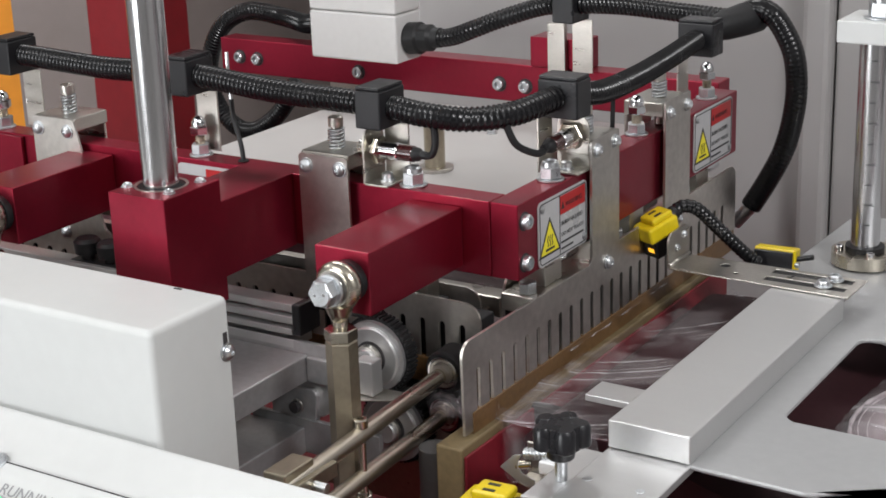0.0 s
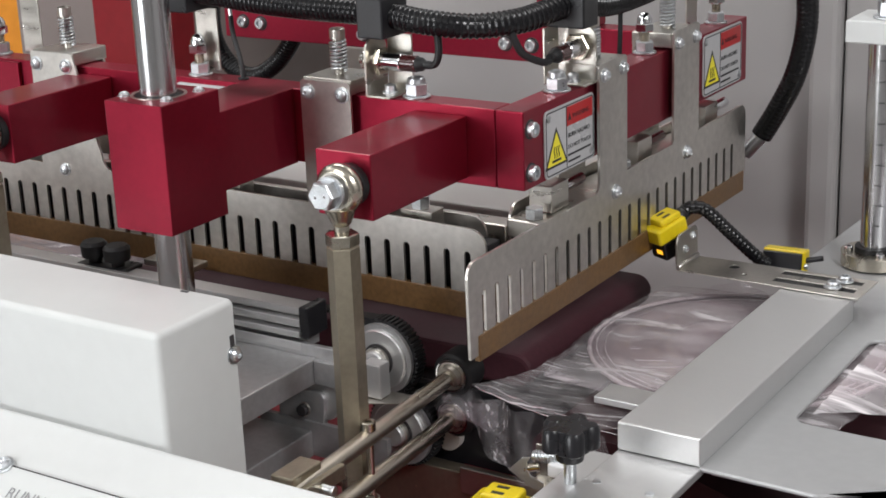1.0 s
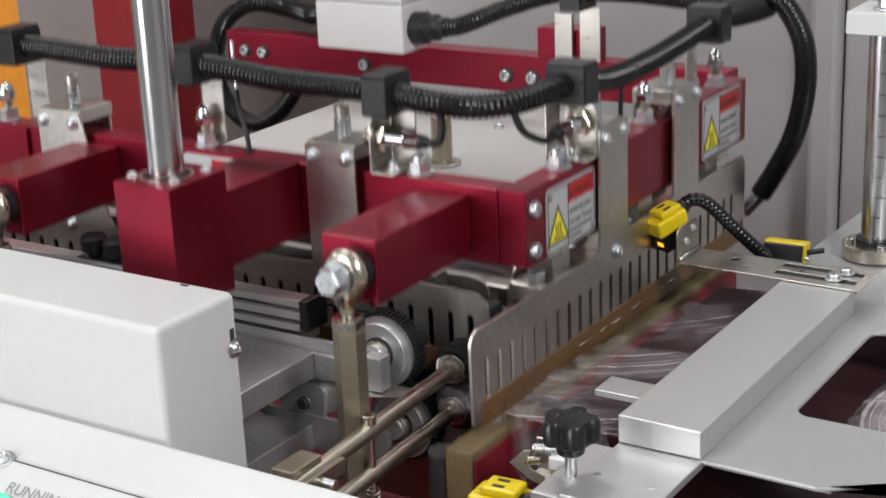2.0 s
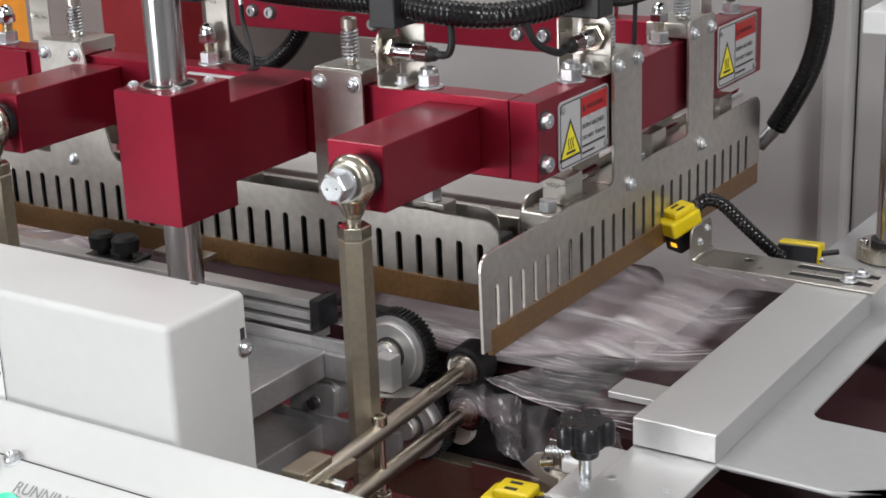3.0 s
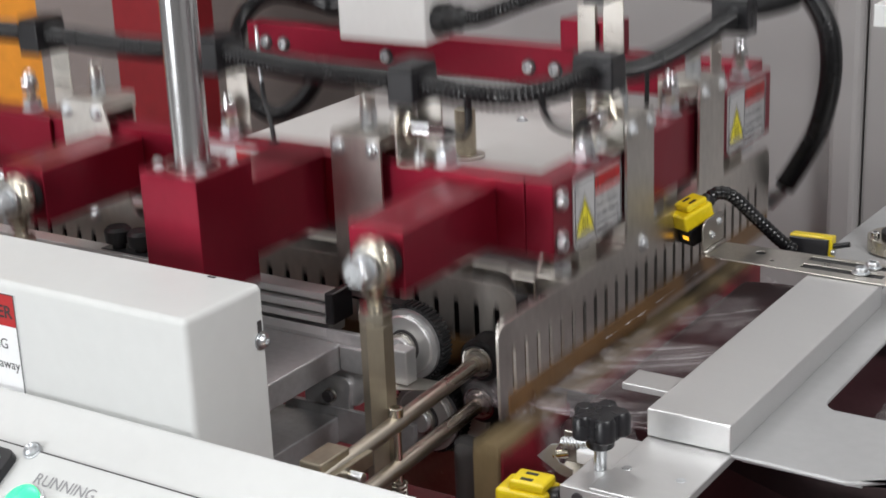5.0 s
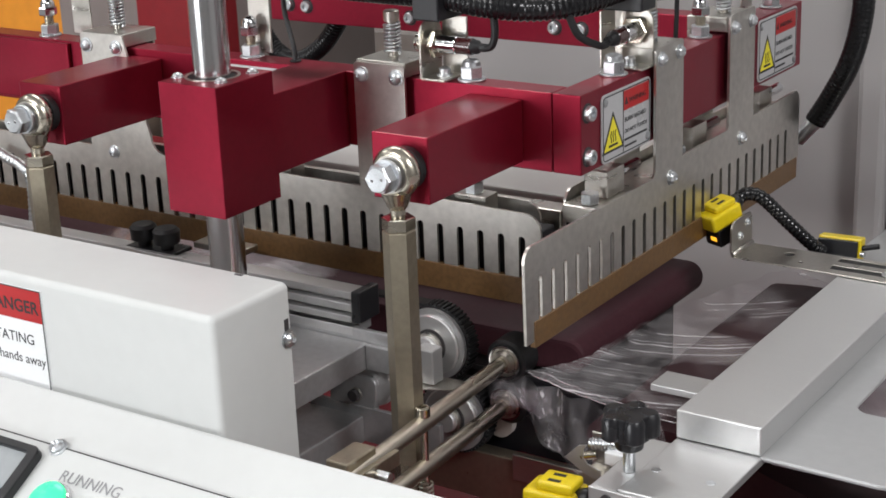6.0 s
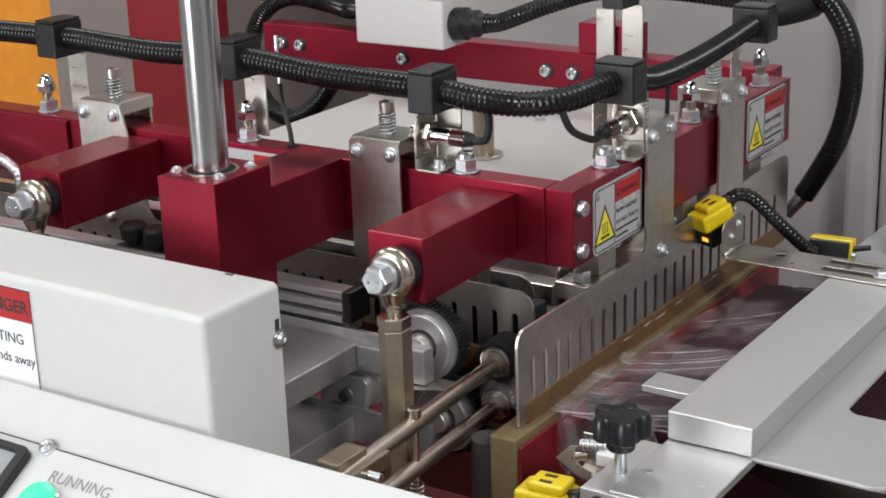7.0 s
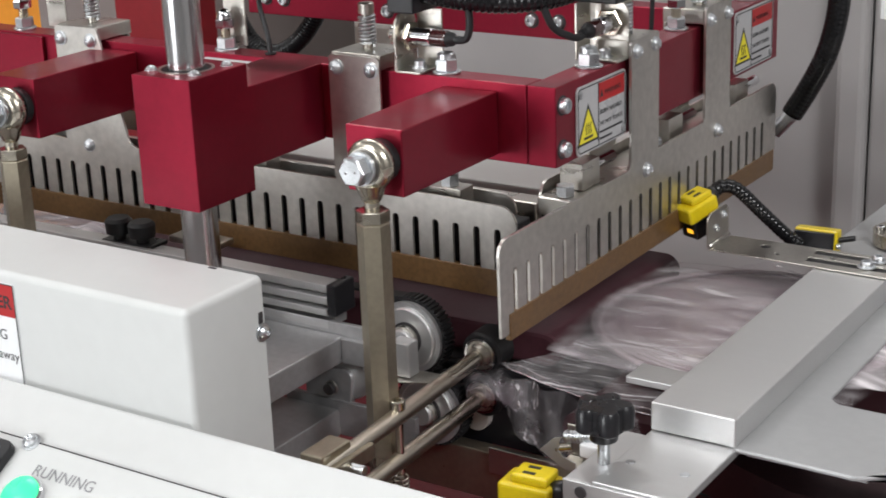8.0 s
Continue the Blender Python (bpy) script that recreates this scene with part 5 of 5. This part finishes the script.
part("gland", lathe((-0.3190, 0.432, 0.2265), (-0.270, 0.432, 0.2305), [(0, 0.0150), (0.012, 0.0150), (0.014, 0.0125), (0.024, 0.0125), (0.027, 0.0095), (0.034, 0.0092)], 20), RUBBER, loom)
part("left_loop", corrugated([(-0.418, 0.432, 0.2330), (-0.445, 0.450, 0.2290), (-0.485, 0.490, 0.2190), (-0.5329, 0.515, 0.2186), (-0.5777, 0.515, 0.2217), (-0.614, 0.515, 0.2042), (-0.6349, 0.515, 0.1689), (-0.6351, 0.515, 0.1283), (-0.613, 0.515, 0.0980), (-0.5858, 0.515, 0.0909), (-0.5575, 0.515, 0.1045), (-0.5368, 0.515, 0.1250), (-0.520, 0.515, 0.150)], 0.0098), CONDUIT, loom)
def loom_clip(c, along_x, name="loom_clip"):
    x, y, z = c
    hx, hy = (0.0105, 0.0155) if along_x else (0.0155, 0.0105)
    clip = part(name, box(x - hx, x + hx, y - hy, y + hy, z - 0.0145, z + 0.0125, 0.0012), PLASTIC, loom, "black plastic conduit clip")
    part("clip_cap", box(x - hx + 0.0008, x + hx - 0.0008, y - hy + 0.0008, y + hy - 0.0008, z + 0.0127, z + 0.0150, 0.0006), PLASTIC, clip)
    stem = box(x - 0.004, x + 0.016, y + 0.0100, y + 0.0115, 0.2022, z - 0.0146, 0.0003) if along_x else box(x - 0.0135, x - 0.0120, y - 0.016, y + 0.004, 0.2022, z - 0.0146, 0.0003)
    part("clip_stem", stem, STEEL, clip)
for c, ax in (((-0.4743, 0.093, 0.2633), True), ((-0.2904, 0.093, 0.2628), True), ((-0.1195, 0.093, 0.2552), True), ((-0.0165, 0.1694, 0.2552), False), ((-0.0160, 0.4021, 0.2550), False), ((-0.1599, 0.450, 0.2647), True)):
    loom_clip(c, ax)
for pts in ([(-0.082, 0.092, 0.2230), (-0.077, 0.092, 0.2250), (-0.0745, 0.092, 0.2330), (-0.075, 0.092, 0.2460)], [(-0.0165, 0.138, 0.2225), (-0.018, 0.130, 0.2230), (-0.026, 0.118, 0.2310), (-0.032, 0.114, 0.2460)]):
    part("sensor_lead", sweep(spline(pts, 0.002), (0.0026,), 10), RUBBER, loom)
MOVING.append(loom)
hose = lone("loose_conduit", corrugated([(0.0000, 0.466, 0.2660), (0.0110, 0.464, 0.2690), (0.0248, 0.464, 0.2611), (0.0394, 0.464, 0.2362), (0.0438, 0.464, 0.2081), (0.0415, 0.464, 0.179), (0.0336, 0.464, 0.1488), (0.0194, 0.464, 0.1197), (0.0072, 0.462, 0.0980)], 0.0094, 0.965), CONDUIT, "thick black conduit looping down to the side plate", "conduit")
part("end_ferrule", rod((0.008, 0.462, 0.0990), (-0.006, 0.458, 0.0820), 0.0062), ZINC, hose)
MOVING.append(hose)

jbox = thing("junction_box", (-0.37, 0.43, 0.2055), "light grey plastic junction box with a lid seam", "junction box")
part("box_body", box(-0.4175, -0.3197, 0.410, 0.452, 0.2055, 0.2505, 0.002), BOX_GREY, jbox)
part("box_lid", box(-0.4175, -0.3197, 0.410, 0.452, 0.2512, 0.275, 0.002), BOX_GREY, jbox)
MOVING.append(jbox)

# ---- rear beam ----
REAR_Z = 0.1415
rear = thing("rear_beam", (-0.3, 0.48, 0.12), "dark red rear beam with countersunk cap screws", "beam")
part("beam", box(-0.585, -0.030, 0.475, 0.500, REAR_Z, 0.1770, 0.001), RED, rear)
part("raised_block", box(-0.214, -0.158, 0.472, 0.500, 0.1772, 0.2050, 0.001), RED, rear)
part("tie_plate", box(-0.193, -0.175, 0.4665, 0.4715, 0.150, 0.2200, 0.0006), STEEL, rear)
for xx, zz in ((-0.560, 0.1585), (-0.537, 0.1580), (-0.410, 0.155), (-0.249, 0.1572), (-0.221, 0.1572)):
    s_ = cap_screw((xx, 0.475, zz), (0, -1, 0), 0.0056, rear)
    # Dark ring paints shade where the screw is sunk in.
    part("counterbore_shade", ring((xx, 0.4748, zz), (0, 1, 0), 0.0074, 0.0056, 0.0008), DARK, s_)

lone("braided_hose", corrugated([(-0.545, 0.062, 0.108), (-0.527, 0.062, 0.1020), (-0.514, 0.062, 0.0975), (-0.505, 0.062, 0.0895), (-0.503, 0.061, 0.070), (-0.502, 0.055, 0.020)], 0.0045), ZINC, "bright metal braided hose beside the connecting rod", "hose")

# ---- infeed belt and film ----
infeed = thing("infeed_conveyor", (0.3, 0.16, -0.01), "dark maroon infeed belt rising to the sealing line", "conveyor")
nose = [(0.0380 + 0.0125 * math.cos(radians(a)), -0.0065 + 0.0125 * math.sin(radians(a))) for a in range(90, 271, 15)]
side = [(2.95, -0.0145), (0.178, -0.0145), (0.150, -0.0070), (0.110, 0.0060), (0.085, 0.0085), (0.060, 0.0080)] + nose + [(0.10, -0.024), (0.178, -0.042), (2.95, -0.042)]
bm = bmesh.new()
near, far_ = ([bm.verts.new((x, y, z)) for x, z in side] for y in (0.030, 0.318))
for i in range(len(side)):
    j = (i + 1) % len(side)
    bm.faces.new((near[i], near[j], far_[j], far_[i])).smooth = True
bm.faces.new(near)
bm.faces.new(far_)
part("belt", bm, INFEED_BELT, infeed)
# Added bed in the same shade colour, under the infeed belt.
part("shaded_bed", box(0.18, 2.93, 0.04, 0.295, -0.075, -0.0425, 0.001), DARK, infeed)
for lx, ly in ((1.0, 0.05), (1.0, 0.255), (2.85, 0.05), (2.85, 0.255)):
    part("leg", box(lx, lx + 0.03, ly, ly + 0.03, -0.9, -0.0755, 0.002), GUARD, infeed)


def ridge(x, y, seed):
    """Crumple height from a few directions of noise."""
    n1 = noise.noise(Vector((x * 40 + seed, y * 40, seed)))
    n2 = noise.noise(Vector((x * 110, y * 110 + seed, 3.1)))
    n3 = 1 - abs(noise.noise(Vector((x * 75 + seed, y * 75, 9.7)))) * 2
    return n1 * 0.5 + n2 * 0.25 + n3 * 0.45


def surface(nu, nv, f):
    bm = bmesh.new()
    g = [[bm.verts.new(f(i / nu, j / nv)) for j in range(nv + 1)] for i in range(nu + 1)]
    for i in range(nu):
        for j in range(nv):
            bm.faces.new((g[i][j], g[i + 1][j], g[i + 1][j + 1], g[i][j + 1])).smooth = True
    return bm


EDGE = spline([(-0.0300, 0.046, 0.0190), (-0.017, 0.058, 0.0195), (-0.0025, 0.095, 0.0200), (0.004, 0.167, 0.0195), (0.018, 0.242, 0.0190), (0.050, 0.318, 0.0195)], 0.002)


def web(u, v):
    """Film drawn from under the bar to the seal line, pleated towards the pinch rollers."""
    e = EDGE[min(len(EDGE) - 1, int(v * (len(EDGE) - 1)))]
    far = Vector((0.145, 0.000 + v * 0.275, 0.0255))
    p = e.lerp(far, u)
    fan = math.atan2(p.y - 0.025, p.x + 0.25)
    pleat = (noise.noise(Vector((fan * 90, 0.4, 2.2))) + 0.5 * noise.noise(Vector((fan * 260, 1.7, 0.2)))) * 0.0006 * (1 - u) ** 0.5
    sag = -0.0035 * math.sin(math.pi * min(1, u * 1.4)) if u < 0.72 else 0
    crush = ridge(p.x, p.y, 2.0) * 0.0016 * max(0.0, 1 - u * 1.5)
    curl = 0.004 * max(0.0, 1 - u * 12) * (0.5 + noise.noise(Vector((v * 14, 0.3, 1.1))))
    return Vector((p.x + crush * 0.8, p.y, p.z + pleat + sag + crush + curl))


film_web = thing("film_web", (0.05, 0.15, 0.02), "clear shrink film drawn tight from the bar to the seal line", "film")
part("web", surface(46, 190, web), FILM_TIGHT, film_web)
FOLD = film_material("film_fold", (0.95, 0.93, 0.94), (0.25, 0.75), 0.3, 0.2)
for k, v in enumerate((0.0, 0.03)):
    part("film_fold", sweep([web(i / 40, v) + Vector((0, 0, 0.0004)) for i in range(1, 41)], (0.00042 - 0.00015 * k, 0.0003 - 0.0001 * k, 0.0004 - 0.00012 * k), 6), FOLD, film_web, "bright folded film edge")


def skirt(u, v):
    """Loose film hanging in crumples below the near edge."""
    top = Vector((-0.040, 0.047, 0.0150)).lerp(Vector((0.085, 0.012, 0.0200)), u)
    drop = 0.010 + 0.036 * math.sin(math.pi * min(1.0, u * 1.15)) ** 0.8
    p = top + Vector((0.010 * v, -0.010 * v + 0.004 * math.sin(u * 26), -drop * v))
    w = noise.noise(Vector((u * 6, v * 4, 4.2)))
    crease = 1 - abs(noise.noise(Vector((u * 24 + w * 1.2, v * 1.1, 1.3)))) * 2.4
    ruck = 1 - abs(noise.noise(Vector((u * 11 - v * 3, v * 7 + w, 7.9)))) * 2.4
    return p + Vector((0.0005 * ruck, -(0.0009 * crease + 0.0006 * ruck) * (0.35 + v), 0.0006 * ruck * v))


scrap = thing("film_edge_scrap", (0.02, 0.03, 0.0), "crumpled clear film edge gathered at the pinch rollers", "film")
part("crumple", surface(120, 26, skirt), FILM, scrap)


def bunch(u, v):
    a = v * 2 * math.pi
    r = 0.0052 + 0.0018 * math.sin(u * 7) + 0.003 * u
    p = Vector((-0.052, 0.040, 0.006)).lerp(Vector((-0.012, 0.040, 0.002)), u)
    c = ridge(u * 0.07 + math.cos(a) * 0.012, v * 0.06, 11.0)
    return p + Vector((0.002 * c, math.cos(a) * r * (1 + 0.45 * c), math.sin(a) * r * (1 + 0.5 * c)))


part("gathered_roll", surface(30, 26, bunch), FILM, scrap)

# ---- wrapped packages on the belts ----
PACK_Y, PACK_Z = 0.190, 0.0172
WARE = material("pale_ware", (0.26, 0.22, 0.23), 0.16, 0.0, 0.05, 40)
# Rim highlights painted in, paler than the dish itself.
RIM_GLINT = material("rim_glint_paint", (0.50, 0.45, 0.465), 0.22, 0.0, 0.06, 60)


def dish(u, v):
    """A shallow round dish: concentric ridges under the film."""
    a, r = v * 2 * math.pi, u
    z = 0.0012 + 0.0042 * max(0.0, math.sin(r * 5.4 * math.pi)) * (0.25 + 0.75 * r) - 0.0010 * max(0, r - 0.9) * 10
    return Vector((0.106 * r * math.cos(a), 0.106 * r * math.sin(a), z))


def sleeve(u, v):
    x, y = (u - 0.5) * 2, (v - 0.5) * 2
    k = max(0.0, 1 - abs(x) ** 3.5) * max(0.0, 1 - abs(y) ** 3.5)
    w = ridge(x * 0.05, y * 0.12, 21.0) * 0.0012
    px_ = 0.112 * x * (1 - 0.10 * y * y)
    return Vector((px_, 0.110 * y * (1 - 0.07 * x * x), 0.0004 + 0.0068 * k ** 0.6 + w * (0.4 + k) + 0.0006 * math.sin(y * 38 + 2 * x)))


pack = thing("wrapped_package", (0.30, PACK_Y, PACK_Z), "flat pale dish sealed in clear shrink film", "package", "wrapped packages")
def pack_part(name, bm, mat, label=""):
    me = bpy.data.meshes.new(name)
    bm.to_mesh(me)
    bm.free()
    me.materials.append(mat)
    ob = new(name, me)
    ob.parent = pack
    if label:
        ob["label"] = label
pack_part("dish", surface(36, 72, dish), WARE, "pale round dish")
pack_part("film_sleeve", surface(60, 60, sleeve), FILM_PACK, "clear film sleeve")
# Raised ridges in the highlight colour.
for rr, tube, zz in ((0.1055, 0.0019, 0.0024), (0.1005, 0.0006, 0.0040), (0.0945, 0.0007, 0.0030), (0.0840, 0.0004, 0.0030)):
    hoop = [Vector((rr * math.cos(radians(a)), rr * math.sin(radians(a)), zz + 0.0003 * math.sin(radians(3 * a) + rr * 90))) for a in range(0, 361, 5)]
    pack_part("rim_ridge", sweep(hoop, (tube, tube * 0.8, tube * 1.1, tube * 0.7), 8), RIM_GLINT)


def tail(u, v):
    """Film trailing behind the dish, gathered into long pleats."""
    x, y = 0.085 + 0.056 * u, (v - 0.45) * 0.205 * (1 - 0.16 * u) + 0.03 * u
    fold = noise.noise(Vector((y * 95, x * 3, 5.5))) + 0.6 * noise.noise(Vector((y * 260, x * 5, 8.1)))
    return Vector((x + 0.004 * u * noise.noise(Vector((y * 60, 2.0, u * 3))), y, 0.0066 - 0.0100 * u ** 1.5 + 0.0010 * fold + 0.0016 * math.sin(v * math.pi) * (1 - u)))


FILM_TAIL = film_material("trailing_film", (0.97, 0.92, 0.94), (0.22, 0.58), 0.75, 0.30, stripe=(0.22, 2.0, 1), band=(0.50, 0.66), rough=0.24, metal=0.1)
pack_part("film_tail", surface(30, 120, tail), FILM_TAIL, "pleated film tail")
PACKS = [pack]
for k in range(1, 7):
    PACKS.append(copy_thing(pack, pose(0.30 + 0.44 * k, PACK_Y, PACK_Z)))
LOW_Z = -0.0135


# ---- what moves ----
def stroke(t0, t1, up):
    """Rows of (seconds, share lowered) for one stroke."""
    ease = [(0, 0), (0.2, 0.07), (0.4, 0.3), (0.6, 0.65), (0.8, 0.92), (1, 1)]
    return [(t0 + (t1 - t0) * a, 1 - b if up else b) for a, b in ease]


LOWERED = [(0, 1)] + stroke(0.16, 0.37, True) + stroke(1.43, 1.57, False) + stroke(1.95, 2.16, True) + stroke(3.03, 3.17, False) + stroke(3.56, 3.77, True) \
    + stroke(4.90, 5.04, False) + stroke(5.43, 5.64, True) + stroke(6.53, 6.67, False) + stroke(7.06, 7.27, True) + [(8, 0)]


# Infeed steps (True) and outfeed steps (False) of the packages
STEPS = [(0.28, False), (0.665, True), (2.05, False), (2.35, True), (3.66, False), (4.165, True), (5.53, False), (5.85, True), (7.16, False), (7.59, True)]


def lower(ob, depth):
    b = ob.location.copy()
    walk(ob, [(t, pose(b.x, b.y, b.z - depth * s)) for t, s in LOWERED])


def motions():
    for ob in MOVING + RODS:
        lower(ob, 0.0635)
    for ob in (side_plate, front_plate):
        lower(ob, 0.0542)
    lower(rear, 0.040)
    # The film swings down from the bar as the jaws close on it
    hinge, rest = Vector((0.145, 0.15, 0.0255)), film_web.location.copy()
    walk(film_web, [(t, Matrix.Translation(hinge) @ Matrix.Rotation(radians(-6.0 * s), 4, "Y") @ Matrix.Translation(rest - hinge)) for t, s in LOWERED])
    b = jaw.location.copy()
    for k, ob in enumerate(PACKS):
        start = -0.14 + 0.44 * k
        rows, x = [(0, start)], start
        for when, feed in STEPS:
            if feed == (x > -0.13):
                n = 0.80 if feed else 0.85
                rows += [(when, x), (when + 0.10, x - 0.02)]
                if feed:
                    rows.append((when + 0.20, x - 0.110))
                    rows += [(when + 0.305, x - 0.194), (when + 0.390, x - 0.200)]
                rows += [(when + n - 0.10, x - 0.42), (when + n, x - 0.44)]
                x -= 0.44
        after = [r for r in rows if r[0] > 8.0]
        rows = [r for r in rows if r[0] <= 8.0]
        last, s_ = rows[-1], 0.0
        if after:
            s_ = (after[0][1] - last[1]) * (8.0 - last[0]) / (after[0][0] - last[0])
        if last[0] < 8.0:
            rows.append((8.0, last[1] + s_))
        walk(ob, [(t, pose(a, PACK_Y, LOW_Z + (PACK_Z - LOW_Z) * max(0.0, min(1.0, (0.285 - a) / 0.11)))) for t, a in rows])
    walk(jaw, [(t, pose(b.x, b.y, b.z - 0.075 * (1 - s))) for t, s in LOWERED])


motions()
